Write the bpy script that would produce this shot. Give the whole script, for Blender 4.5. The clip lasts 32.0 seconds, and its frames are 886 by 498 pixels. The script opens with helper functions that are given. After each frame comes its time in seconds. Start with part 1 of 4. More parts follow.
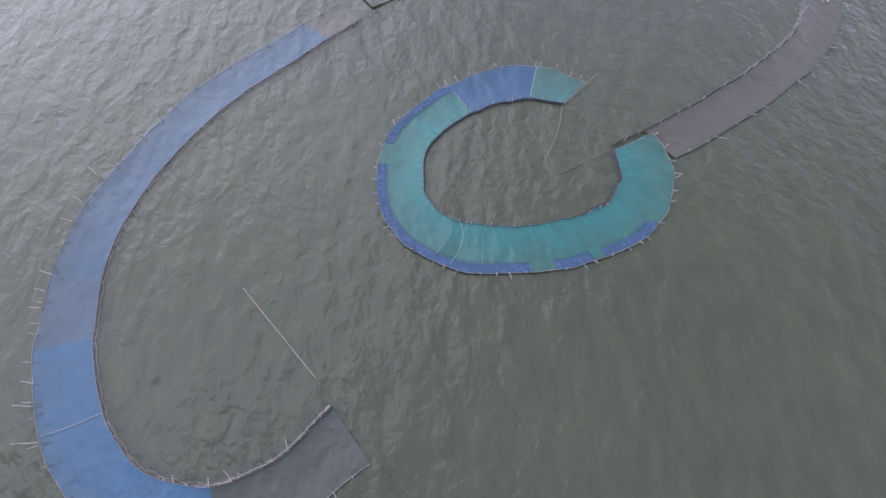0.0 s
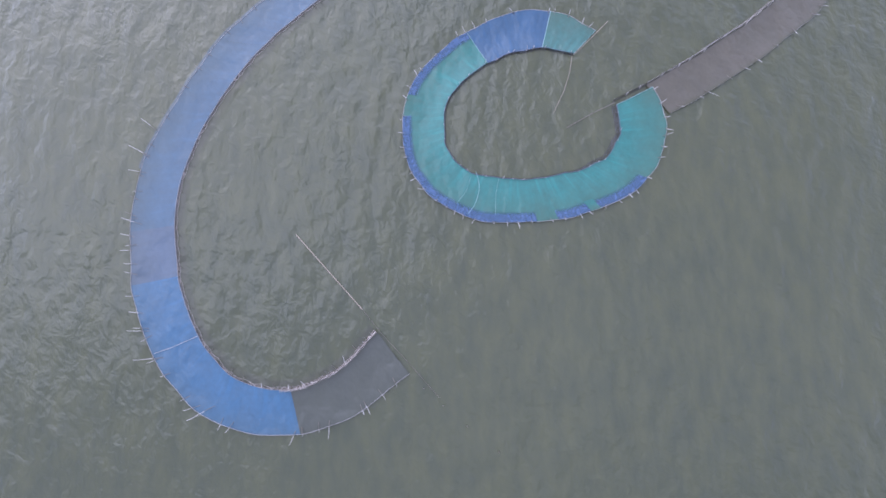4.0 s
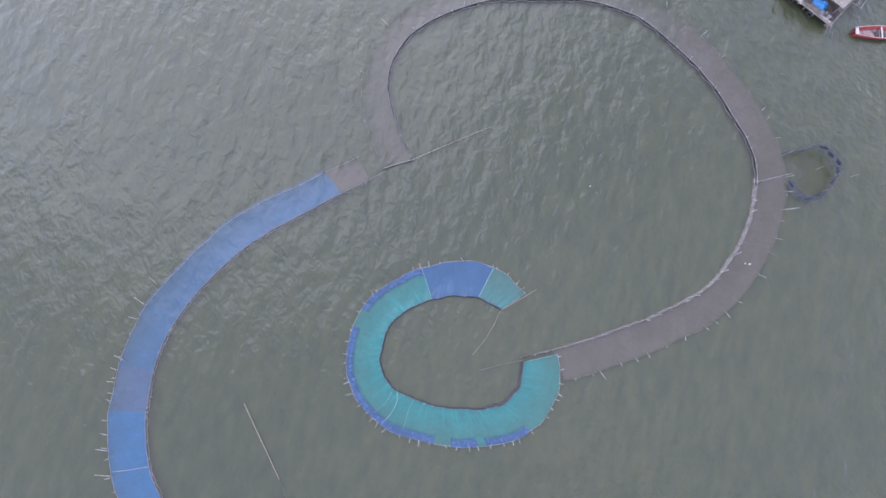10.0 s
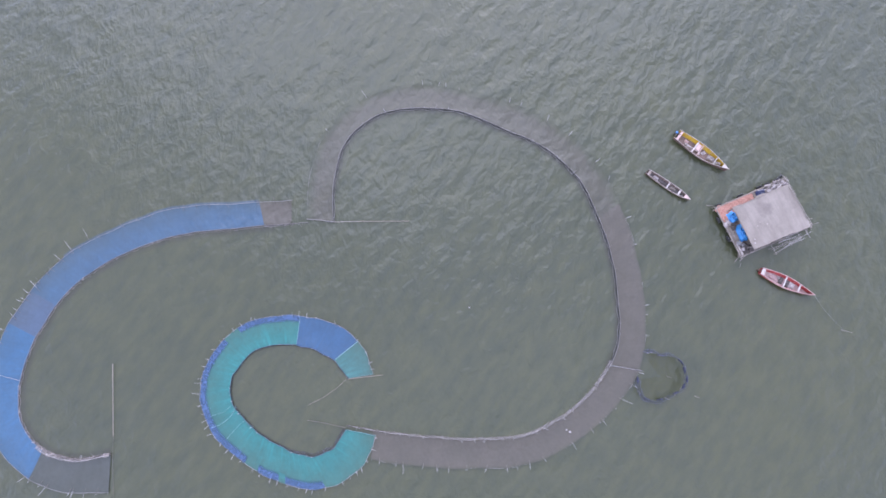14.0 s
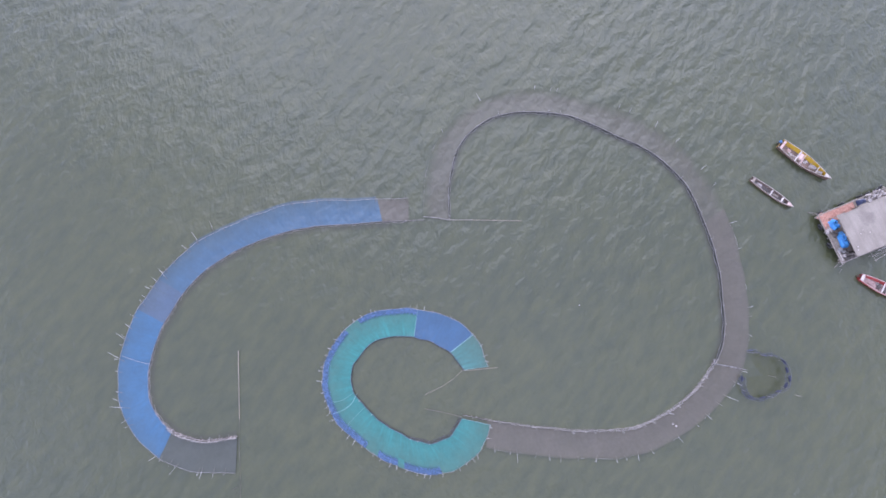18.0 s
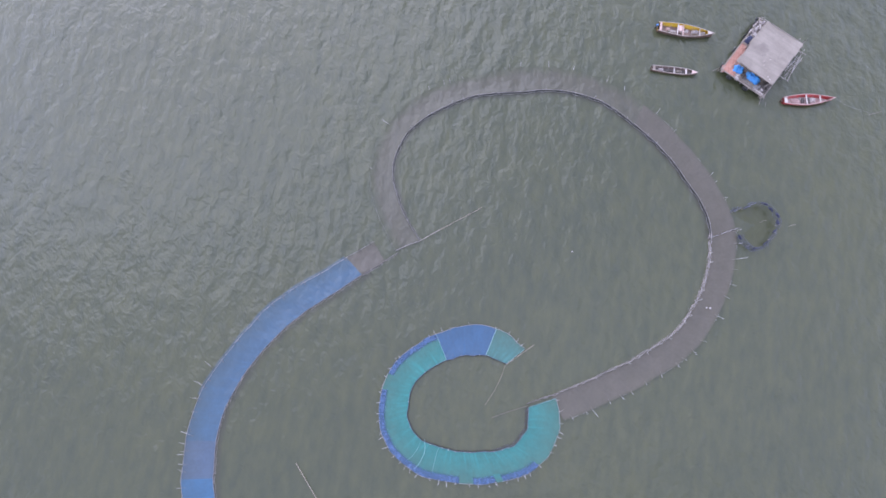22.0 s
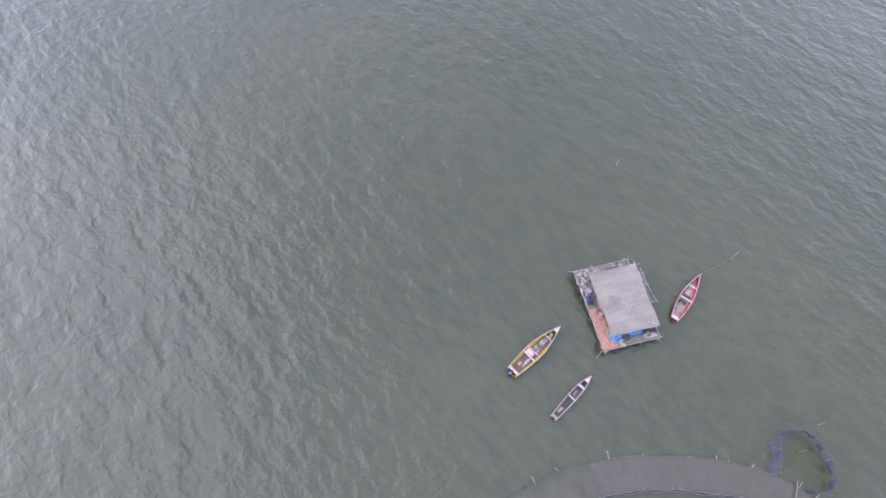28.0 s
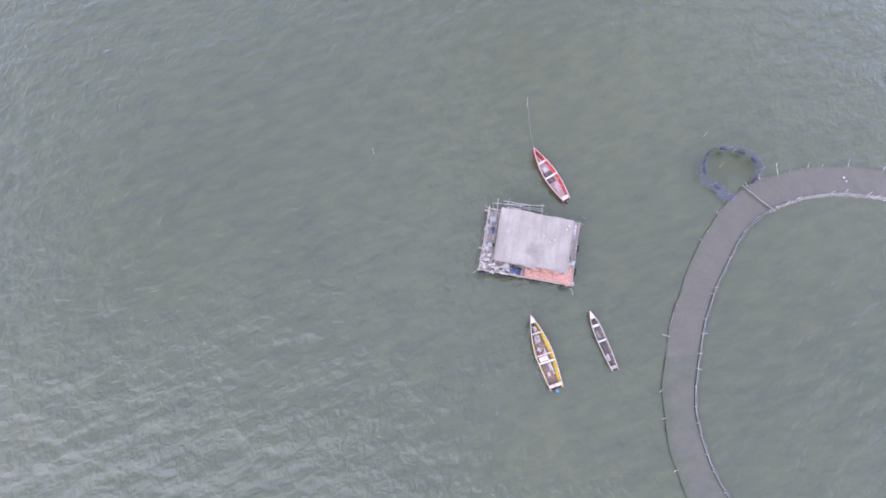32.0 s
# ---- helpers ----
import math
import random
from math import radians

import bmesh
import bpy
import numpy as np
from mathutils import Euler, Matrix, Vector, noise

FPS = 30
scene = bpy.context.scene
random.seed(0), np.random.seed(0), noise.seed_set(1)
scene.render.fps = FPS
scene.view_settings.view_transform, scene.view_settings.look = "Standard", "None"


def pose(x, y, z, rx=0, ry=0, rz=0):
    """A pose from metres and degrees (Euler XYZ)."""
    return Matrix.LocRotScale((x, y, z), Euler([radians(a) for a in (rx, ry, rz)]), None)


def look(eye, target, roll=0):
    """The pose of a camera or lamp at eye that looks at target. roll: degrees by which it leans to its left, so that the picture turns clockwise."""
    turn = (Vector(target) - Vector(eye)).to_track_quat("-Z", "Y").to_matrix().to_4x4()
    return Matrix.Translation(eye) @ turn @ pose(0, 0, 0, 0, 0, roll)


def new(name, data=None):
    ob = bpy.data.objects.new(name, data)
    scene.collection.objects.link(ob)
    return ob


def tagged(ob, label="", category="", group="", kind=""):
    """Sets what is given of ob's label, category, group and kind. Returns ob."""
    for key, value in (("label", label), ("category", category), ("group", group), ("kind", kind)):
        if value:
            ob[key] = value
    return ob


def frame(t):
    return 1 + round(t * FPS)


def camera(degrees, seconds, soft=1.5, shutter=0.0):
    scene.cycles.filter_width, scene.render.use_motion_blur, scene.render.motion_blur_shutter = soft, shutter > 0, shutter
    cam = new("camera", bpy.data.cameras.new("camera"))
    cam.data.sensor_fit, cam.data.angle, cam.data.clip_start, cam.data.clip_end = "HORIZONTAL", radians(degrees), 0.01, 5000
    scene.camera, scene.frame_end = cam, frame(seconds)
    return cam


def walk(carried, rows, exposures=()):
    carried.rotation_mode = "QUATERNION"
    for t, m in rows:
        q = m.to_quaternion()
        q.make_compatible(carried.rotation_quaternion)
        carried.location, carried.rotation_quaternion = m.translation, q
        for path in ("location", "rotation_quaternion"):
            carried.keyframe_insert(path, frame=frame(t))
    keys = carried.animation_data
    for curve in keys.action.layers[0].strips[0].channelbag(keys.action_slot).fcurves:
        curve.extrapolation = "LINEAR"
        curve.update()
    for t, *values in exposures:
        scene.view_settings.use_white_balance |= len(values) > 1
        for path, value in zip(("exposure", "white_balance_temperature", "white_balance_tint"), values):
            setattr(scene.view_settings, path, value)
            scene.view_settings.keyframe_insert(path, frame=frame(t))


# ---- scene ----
# ---------------------------------------------------------------- camera
cam = camera(78.43, 32.0, soft=1.65)
PATH = [
    (0, pose(-18.42, -20.47, 29.78, 26.61, 1.87, -38.88)),
    (0.5, pose(-18.04, -20.04, 30.88, 22.80, 2.19, -38.83)),
    (1, pose(-17.76, -19.57, 31.95, 19.06, 2.23, -38.81)),
    (1.5, pose(-17.56, -19.05, 32.95, 15.50, 2.28, -38.77)),
    (2, pose(-17.55, -18.38, 33.86, 11.96, 1.80, -38.89)),
    (2.5, pose(-17.57, -17.62, 34.67, 10.36, 1.21, -38.92)),
    (3, pose(-17.47, -17.02, 35.50, 10.13, 1.02, -38.94)),
    (3.5, pose(-17.13, -16.43, 36.61, 9.96, 1.06, -38.95)),
    (5.5, pose(-14.89, -14.68, 42.65, 10.06, 2.55, -38.90)),
    (6, pose(-14.49, -14.13, 44.09, 10.16, 2.57, -38.79)),
    (6.5, pose(-13.90, -13.38, 45.35, 10.21, 2.49, -38.72)),
    (7, pose(-12.94, -12.55, 46.33, 10.27, 2.47, -38.06)),
    (7.5, pose(-11.63, -11.64, 47.10, 10.29, 2.57, -37.75)),
    (8, pose(-10.31, -10.63, 47.72, 10.62, 2.17, -36.72)),
    (8.5, pose(-8.62, -9.51, 48.20, 10.84, 1.88, -34.32)),
    (9, pose(-6.57, -8.41, 48.60, 10.88, 1.60, -30.24)),
    (9.5, pose(-4.21, -7.08, 49.13, 10.46, 1.31, -27.46)),
    (10, pose(-1.64, -5.47, 49.86, 9.61, 0.83, -24.78)),
    (10.5, pose(1.06, -3.68, 50.83, 8.43, 0.31, -21.45)),
    (11, pose(3.82, -2.41, 51.80, 7.75, 0.09, -16.74)),
    (11.5, pose(6.71, -1.51, 52.81, 7.41, 0.11, -12.36)),
    (12, pose(9.63, -0.91, 53.81, 7.51, 0.26, -7.94)),
    (12.5, pose(12.31, -0.61, 54.78, 7.81, 0.62, -3.58)),
    (13, pose(14.13, -0.29, 55.63, 8.07, 0.68, -1.90)),
    (13.5, pose(14.73, 0.02, 56.40, 8.08, 0.70, -1.63)),
    (15.5, pose(9.83, 0.66, 58.60, 7.80, 0.62, -0.75)),
    (16, pose(8.08, 0.72, 58.95, 7.80, 0.68, -0.56)),
    (16.5, pose(6.28, 0.81, 59.22, 7.67, 0.57, -0.45)),
    (17, pose(4.67, 0.87, 59.40, 7.56, 0.47, -0.36)),
    (17.5, pose(3.28, 0.78, 59.55, 7.49, 0.53, -0.17)),
    (18, pose(2.04, 0.58, 59.68, 7.38, 0.52, -0.09)),
    (18.5, pose(0.93, 0.27, 59.84, 7.45, 0.52, 0.05)),
    (19, pose(0.03, -0.12, 60.02, 7.60, 0.56, 0.21)),
    (19.5, pose(-0.61, -0.56, 60.19, 7.88, 0.67, 0.33)),
    (20, pose(-1.04, -0.72, 60.26, 7.97, 0.70, -1.70)),
    (20.5, pose(-1.24, -0.49, 60.15, 7.78, 0.69, -7.79)),
    (21, pose(-1.31, -0.39, 59.99, 7.87, 0.49, -18.07)),
    (21.5, pose(-0.99, -0.21, 59.96, 8.71, 0.61, -25.88)),
    (22, pose(-0.31, 0.42, 59.99, 9.49, 0.67, -29.55)),
    (22.5, pose(0.71, 1.64, 59.98, 10.69, 0.54, -31.85)),
    (23, pose(2.16, 3.23, 59.79, 11.65, 0.37, -32.80)),
    (23.5, pose(4.00, 4.82, 59.35, 12.94, 0.62, -33.18)),
    (24, pose(5.88, 6.65, 58.62, 14.53, 0.69, -35.07)),
    (24.5, pose(7.88, 8.62, 57.74, 16.23, 0.70, -38.73)),
    (25, pose(10.22, 10.49, 56.92, 17.90, 0.99, -43.52)),
    (25.5, pose(13.13, 12.17, 56.19, 19.48, 1.76, -49.55)),
    (26, pose(16.47, 14.14, 55.64, 20.41, 2.78, -55.65)),
    (26.5, pose(19.74, 16.69, 54.77, 21.34, 2.97, -61.42)),
    (28.5, pose(29.59, 27.86, 48.32, 27.34, -1.98, -90.50)),
    (29, pose(32.31, 29.03, 47.41, 27.91, -1.91, -98.89)),
    (29.5, pose(35.41, 29.13, 47.12, 25.73, -1.48, -101.93)),
    (30, pose(38.65, 28.56, 47.19, 22.90, -0.69, -108.21)),
    (30.5, pose(41.68, 27.59, 47.32, 19.75, -0.13, -117.02)),
    (31, pose(44.30, 26.43, 47.53, 16.92, 0.32, -128.00)),
    (31.5, pose(46.41, 25.36, 47.58, 14.76, 0.18, -137.83)),
    (32, pose(48.22, 24.37, 47.47, 13.13, -0.23, -147.78)),
]
walk(cam, PATH, [(0, 0.93, 6900, 9), (2, 1.24, 6750, 9), (3.5, 1.41, 6600, 11), (8, 1.42, 6600, 12), (13, 1.58, 6570, 12), (18, 1.60, 6600, 12), (23, 1.45, 6640, 12), (26, 1.28, 6600, 11), (29, 1.69, 6760, 12), (30, 1.70, 6760, 13), (31, 1.84, 6650, 13), (32, 1.97, 6550, 13)])

# ---------------------------------------------------------------- light
# Hazy broken overcast: a dusty sky, brightest round a veiled sun, under billows of thin cloud.
SUN_AZIMUTH, SUN_HEIGHT = 92.0, 40.0
world = bpy.data.worlds.new("overcast_sky")
scene.world = world
world.use_nodes = True
wn = world.node_tree
sky = wn.nodes.new("ShaderNodeTexSky")
sky.sky_type = "NISHITA"
sky.sun_disc = False
sky.sun_elevation = radians(SUN_HEIGHT)
sky.sun_rotation = radians(90 - SUN_AZIMUTH)
sky.air_density = 1.0
sky.dust_density = 2.0
cloud = wn.nodes.new("ShaderNodeMix")
cloud.data_type = "RGBA"
cloud.inputs[0].default_value = 0.76
cloud.inputs[7].default_value = (8.6, 9.0, 10.6, 1)
wn.links.new(sky.outputs[0], cloud.inputs[6])
billows = wn.nodes.new("ShaderNodeTexNoise")
billows.inputs["Scale"].default_value = 5.5
billows.inputs["Detail"].default_value = 5.0
billows.inputs["Roughness"].default_value = 0.6
layer = wn.nodes.new("ShaderNodeValToRGB")
layer.color_ramp.elements[0].position, layer.color_ramp.elements[0].color = 0.36, (0.42, 0.45, 0.60, 1)
layer.color_ramp.elements[1].position, layer.color_ramp.elements[1].color = 0.64, (1.36, 1.43, 1.79, 1)
wn.links.new(billows.outputs[0], layer.inputs[0])
veil = wn.nodes.new("ShaderNodeMix")
veil.data_type = "RGBA"
veil.blend_type = "MULTIPLY"
veil.inputs[0].default_value = 1.0
wn.links.new(layer.outputs[0], veil.inputs[7])
wn.links.new(cloud.outputs[2], veil.inputs[6])
wn.links.new(veil.outputs[2], wn.nodes["Background"].inputs["Color"])
wn.nodes["Background"].inputs["Strength"].default_value = 0.142

sun_data = bpy.data.lights.new("sun", "SUN")
sun_data.energy = 1.3
sun_data.angle = radians(68)
sun_data.color = (0.745, 0.78, 1.0)
sun = new("sun", sun_data)
sun.matrix_world = look((0, 0, 0), (-math.cos(radians(SUN_AZIMUTH)) * math.cos(radians(SUN_HEIGHT)), -math.sin(radians(SUN_AZIMUTH)) * math.cos(radians(SUN_HEIGHT)), -math.sin(radians(SUN_HEIGHT))))


# ---------------------------------------------------------------- materials
def material(name):
    m = bpy.data.materials.new(name)
    m.use_nodes = True
    nt = m.node_tree
    return m, nt, nt.nodes["Principled BSDF"]


def node(nt, kind, **inputs):
    n = nt.nodes.new(kind)
    for key, value in inputs.items():
        n.inputs[key.replace("_", " ")].default_value = value
    return n


def place(nt, scale=(1, 1, 1), turn=0.0, kind="Object"):
    co = nt.nodes.new("ShaderNodeTexCoord")
    mp = nt.nodes.new("ShaderNodeMapping")
    mp.inputs["Scale"].default_value = scale
    mp.inputs["Rotation"].default_value = (0, 0, radians(turn))
    nt.links.new(co.outputs[kind], mp.inputs["Vector"])
    return mp.outputs["Vector"]


def ramp(nt, source, stops):
    r = nt.nodes.new("ShaderNodeValToRGB")
    e = r.color_ramp.elements
    while len(e) < len(stops):
        e.new(0.5)
    for el, (at, col) in zip(e, stops):
        el.position = at
        el.color = (*col, 1) if len(col) == 3 else col
    nt.links.new(source, r.inputs[0])
    return r.outputs[0]


LIGHT_BALANCE = (0.52, 0.47, 0.42)  # dims every paint, cloth and thread, beyond bleaching and dirt, to balance the exposure


def toned(c):
    return tuple(f * k for f, k in zip(LIGHT_BALANCE, c))


def surface(name, dark, light, scale=3.0, rough=0.7, bump=0.2, fine=40.0, metal=0.0, stretch=(1, 1, 1)):
    """A worn surface: two tones at a large scale, grain at a fine one."""
    m, nt, p = material(name)
    v = place(nt, stretch)
    big = node(nt, "ShaderNodeTexNoise", Scale=scale, Detail=5.0, Roughness=0.65)
    small = node(nt, "ShaderNodeTexNoise", Scale=fine, Detail=3.0)
    for n in (big, small):
        nt.links.new(v, n.inputs["Vector"])
    mix = nt.nodes.new("ShaderNodeMix")
    mix.inputs[0].default_value = 0.35
    nt.links.new(big.outputs[0], mix.inputs[2])
    nt.links.new(small.outputs[0], mix.inputs[3])
    nt.links.new(ramp(nt, mix.outputs[0], [(0.33, toned(dark)), (0.67, toned(light))]), p.inputs["Base Color"])
    p.inputs["Roughness"].default_value = rough
    p.inputs["Metallic"].default_value = metal
    b = node(nt, "ShaderNodeBump", Strength=bump, Distance=0.02)
    nt.links.new(small.outputs[0], b.inputs["Height"])
    nt.links.new(b.outputs[0], p.inputs["Normal"])
    return m


def mapped(nt, source, scale, turn=0.0):
    """Coordinates turned about z, then stretched."""
    t = nt.nodes.new("ShaderNodeMapping")
    t.inputs["Rotation"].default_value = (0, 0, radians(turn))
    nt.links.new(source, t.inputs["Vector"])
    m = nt.nodes.new("ShaderNodeMapping")
    m.inputs["Scale"].default_value = scale
    nt.links.new(t.outputs["Vector"], m.inputs["Vector"])
    return m.outputs["Vector"]


def maths(nt, kind, a, b):
    n = nt.nodes.new("ShaderNodeMath")
    n.operation = kind
    for k, value in enumerate((a, b)):
        if isinstance(value, (int, float)):
            n.inputs[k].default_value = value
        else:
            nt.links.new(value, n.inputs[k])
    return n.outputs[0]


def ripples(nt, strength=1.0):
    """The wind's waves on the lagoon: broken crests, crossing chop, and fine ripples in gust patches. Gives a normal."""
    flat = place(nt)
    # wandering crests: the coordinates drift by up to half a metre
    drift = node(nt, "ShaderNodeTexNoise", Scale=0.55, Detail=2.0, Roughness=0.5)
    nt.links.new(flat, drift.inputs["Vector"])
    bend = nt.nodes.new("ShaderNodeVectorMath")
    bend.operation = "MULTIPLY_ADD"
    bend.inputs[1].default_value = (1.1, 1.1, 0)
    nt.links.new(drift.outputs["Color"], bend.inputs[0])
    nt.links.new(flat, bend.inputs[2])
    v = bend.outputs[0]
    gusts = node(nt, "ShaderNodeTexNoise", Scale=0.05, Detail=3.0, Roughness=0.55)
    nt.links.new(mapped(nt, flat, (1.0, 0.6, 1), 25), gusts.inputs["Vector"])
    breeze = node(nt, "ShaderNodeTexNoise", Scale=0.16, Detail=3.0, Roughness=0.6)
    nt.links.new(mapped(nt, flat, (1.0, 0.5, 1), 38), breeze.inputs["Vector"])
    gust = ramp(nt, gusts.outputs[0], [(0.36, (0.8,) * 3), (0.64, (1.03,) * 3)])
    fresh = ramp(nt, breeze.outputs[0], [(0.42, (0.65,) * 3), (0.62, (1.2,) * 3)])

    def waves(turn, stretch, scale, detail, rough, kind="FBM"):
        n = node(nt, "ShaderNodeTexNoise", Scale=scale, Detail=detail, Roughness=rough)
        n.noise_type = kind
        nt.links.new(mapped(nt, v, (1, stretch, 1), turn), n.inputs["Vector"])
        return n.outputs[0]

    swell = maths(nt, "MULTIPLY", waves(38, 0.44, 0.52, 1.0, 0.5), 0.27)
    chop = maths(nt, "MULTIPLY", waves(38, 0.58, 1.1, 1.5, 0.5), 0.15)
    cross = maths(nt, "MULTIPLY", waves(-8, 0.6, 2.1, 1.5, 0.5), 0.085)
    fine = maths(nt, "MULTIPLY", waves(30, 0.62, 4.6, 2.0, 0.6), 0.044)
    small = maths(nt, "MULTIPLY", maths(nt, "ADD", cross, fine), fresh)
    total = maths(nt, "ADD", maths(nt, "ADD", swell, chop), small)
    # the water is a little more open towards the hut
    east = nt.nodes.new("ShaderNodeSeparateXYZ")
    nt.links.new(place(nt, (0.02, 0.02, 1), -30), east.inputs[0])
    gust = maths(nt, "MULTIPLY", gust, ramp(nt, east.outputs[0], [(0.1, (1.0,) * 3), (0.7, (1.18,) * 3)]))
    b = node(nt, "ShaderNodeBump", Strength=1.0, Distance=0.85 * strength)
    nt.links.new(maths(nt, "MULTIPLY", total, gust), b.inputs["Height"])
    return b.outputs[0]


def murk(nt):
    """The sediment-laden water's own colour in clouds; the waves' shading is painted in as streaks."""
    v = place(nt)
    tint = node(nt, "ShaderNodeTexNoise", Scale=0.03, Detail=5.0, Roughness=0.6)
    nt.links.new(v, tint.inputs["Vector"])
    # streaks along the crests: light and dark of the waves put into the colour
    wave_shade = node(nt, "ShaderNodeTexNoise", Scale=1.05, Detail=3.0, Roughness=0.55)
    nt.links.new(mapped(nt, v, (1.0, 0.35, 1), 38), wave_shade.inputs["Vector"])
    both = nt.nodes.new("ShaderNodeMix")
    both.inputs[0].default_value = 0.6
    nt.links.new(tint.outputs[0], both.inputs[2])
    nt.links.new(wave_shade.outputs[0], both.inputs[3])
    return ramp(nt, both.outputs[0], [(0.36, (0.0268, 0.0304, 0.0158)), (0.64, (0.0386, 0.0400, 0.0180))])


def netting(name, dark, light, cover, vary=0.10, streak=0.5, fade=False, film=0.25, crease=0.0, feather=(), awash=0.0):
    """Fine fishing net: threads cover a part of the water, more where it is folded; folds run across the band.
    crease: how much brighter the tight folds near the second edge are. feather: the share of the cover left at the first edge,
    and how far in it is full again, where the net slopes below the surface. awash: for a net that lies in the surface, how much of
    the waves it lets through; water stands in its meshes, so that it is closed and as glossy as the water."""
    m, nt, p = material(name)
    v = place(nt)
    big = node(nt, "ShaderNodeTexNoise", Scale=0.5, Detail=4.0, Roughness=0.6)
    nt.links.new(v, big.inputs["Vector"])
    fold = node(nt, "ShaderNodeTexNoise", Scale=1.0, Detail=2.5, Roughness=0.55)
    nt.links.new(place(nt, (3.2, 1.1, 1), 0, "UV"), fold.inputs["Vector"])
    mesh = node(nt, "ShaderNodeTexNoise", Scale=3.5, Detail=4.0, Roughness=0.65)
    nt.links.new(v, mesh.inputs["Vector"])
    mix = nt.nodes.new("ShaderNodeMix")
    mix.inputs[0].default_value = streak
    nt.links.new(big.outputs[0], mix.inputs[2])
    nt.links.new(fold.outputs[0], mix.inputs[3])
    mix2 = nt.nodes.new("ShaderNodeMix")
    mix2.inputs[0].default_value = 0.4
    nt.links.new(mix.outputs[0], mix2.inputs[2])
    nt.links.new(mesh.outputs[0], mix2.inputs[3])
    co = nt.nodes.new("ShaderNodeTexCoord")
    sep = nt.nodes.new("ShaderNodeSeparateXYZ")
    nt.links.new(co.outputs["UV"], sep.inputs[0])
    across = sep.outputs[1]
    colour = ramp(nt, mix2.outputs[0], [(0.36, toned(dark)), (0.64, toned(light))])
    lo, hi = max(0, cover - vary), min(1, cover + vary)
    alpha = ramp(nt, mix2.outputs[0], [(0.38, (lo,) * 3), (0.62, (hi,) * 3)])
    if crease:
        tight = node(nt, "ShaderNodeTexNoise", Scale=1.0, Detail=2.0, Roughness=0.5)
        nt.links.new(place(nt, (2.6, 0.5, 1), 0, "UV"), tight.inputs["Vector"])
        pulled = maths(nt, "MULTIPLY", ramp(nt, tight.outputs[0], [(0.53, (0,) * 3), (0.66, (1,) * 3)]), ramp(nt, across, [(0.35, (0.1,) * 3), (0.98, (1,) * 3)]))
        lift = nt.nodes.new("ShaderNodeMix")
        lift.data_type = "RGBA"
        nt.links.new(maths(nt, "MULTIPLY", pulled, crease), lift.inputs[0])
        nt.links.new(colour, lift.inputs[6])
        lift.inputs[7].default_value = (*(min(1, 2.3 * c) for c in toned(light)), 1)
        colour = lift.outputs[2]
        alpha = maths(nt, "ADD", alpha, maths(nt, "MULTIPLY", pulled, 0.12))
    p.inputs["Roughness"].default_value = 0.8
    p.inputs["Specular IOR Level"].default_value = 0.3
    # a film of water over the threads
    p.inputs["Coat Weight"].default_value = film
    p.inputs["Coat Roughness"].default_value = 0.24
    p.inputs["Coat IOR"].default_value = 1.333
    if fade:
        alpha = maths(nt, "MULTIPLY", alpha, ramp(nt, across, [(0.6, (1,) * 3), (1.0, (0,) * 3)]))
    if feather:
        loose = node(nt, "ShaderNodeTexNoise", Scale=1.0, Detail=3.0)
        nt.links.new(place(nt, (0.9, 1.0, 1), 0, "UV"), loose.inputs["Vector"])
        edge = maths(nt, "ADD", across, maths(nt, "MULTIPLY", maths(nt, "SUBTRACT", loose.outputs[0], 0.5), 1.2 * feather[1]))
        alpha = maths(nt, "MULTIPLY", alpha, ramp(nt, edge, [(0.0, (feather[0],) * 3), (feather[1], (1,) * 3)]))
    if awash:
        filled = nt.nodes.new("ShaderNodeMix")
        filled.data_type = "RGBA"
        nt.links.new(alpha, filled.inputs[0])
        nt.links.new(murk(nt), filled.inputs[6])
        nt.links.new(colour, filled.inputs[7])
        nt.links.new(filled.outputs[2], p.inputs["Base Color"])
        p.inputs["Roughness"].default_value = 0.23
        p.inputs["IOR"].default_value = 1.333
        p.inputs["Specular IOR Level"].default_value = 0.58 * film
        p.inputs["Coat Weight"].default_value = 0.0
        nt.links.new(ripples(nt, awash), p.inputs["Normal"])
        return m
    nt.links.new(colour, p.inputs["Base Color"])
    nt.links.new(alpha, p.inputs["Alpha"])
    return m


def water():
    m, nt, p = material("murky_lagoon_water")
    nt.links.new(murk(nt), p.inputs["Base Color"])
    calm = node(nt, "ShaderNodeTexNoise", Scale=0.045, Detail=3.0)
    nt.links.new(mapped(nt, place(nt), (1.0, 0.6, 1), 25), calm.inputs["Vector"])
    nt.links.new(ramp(nt, calm.outputs[0], [(0.35, (0.19,) * 3), (0.7, (0.24,) * 3)]), p.inputs["Roughness"])
    p.inputs["IOR"].default_value = 1.333
    p.inputs["Specular IOR Level"].default_value = 0.58
    nt.links.new(ripples(nt), p.inputs["Normal"])
    return m


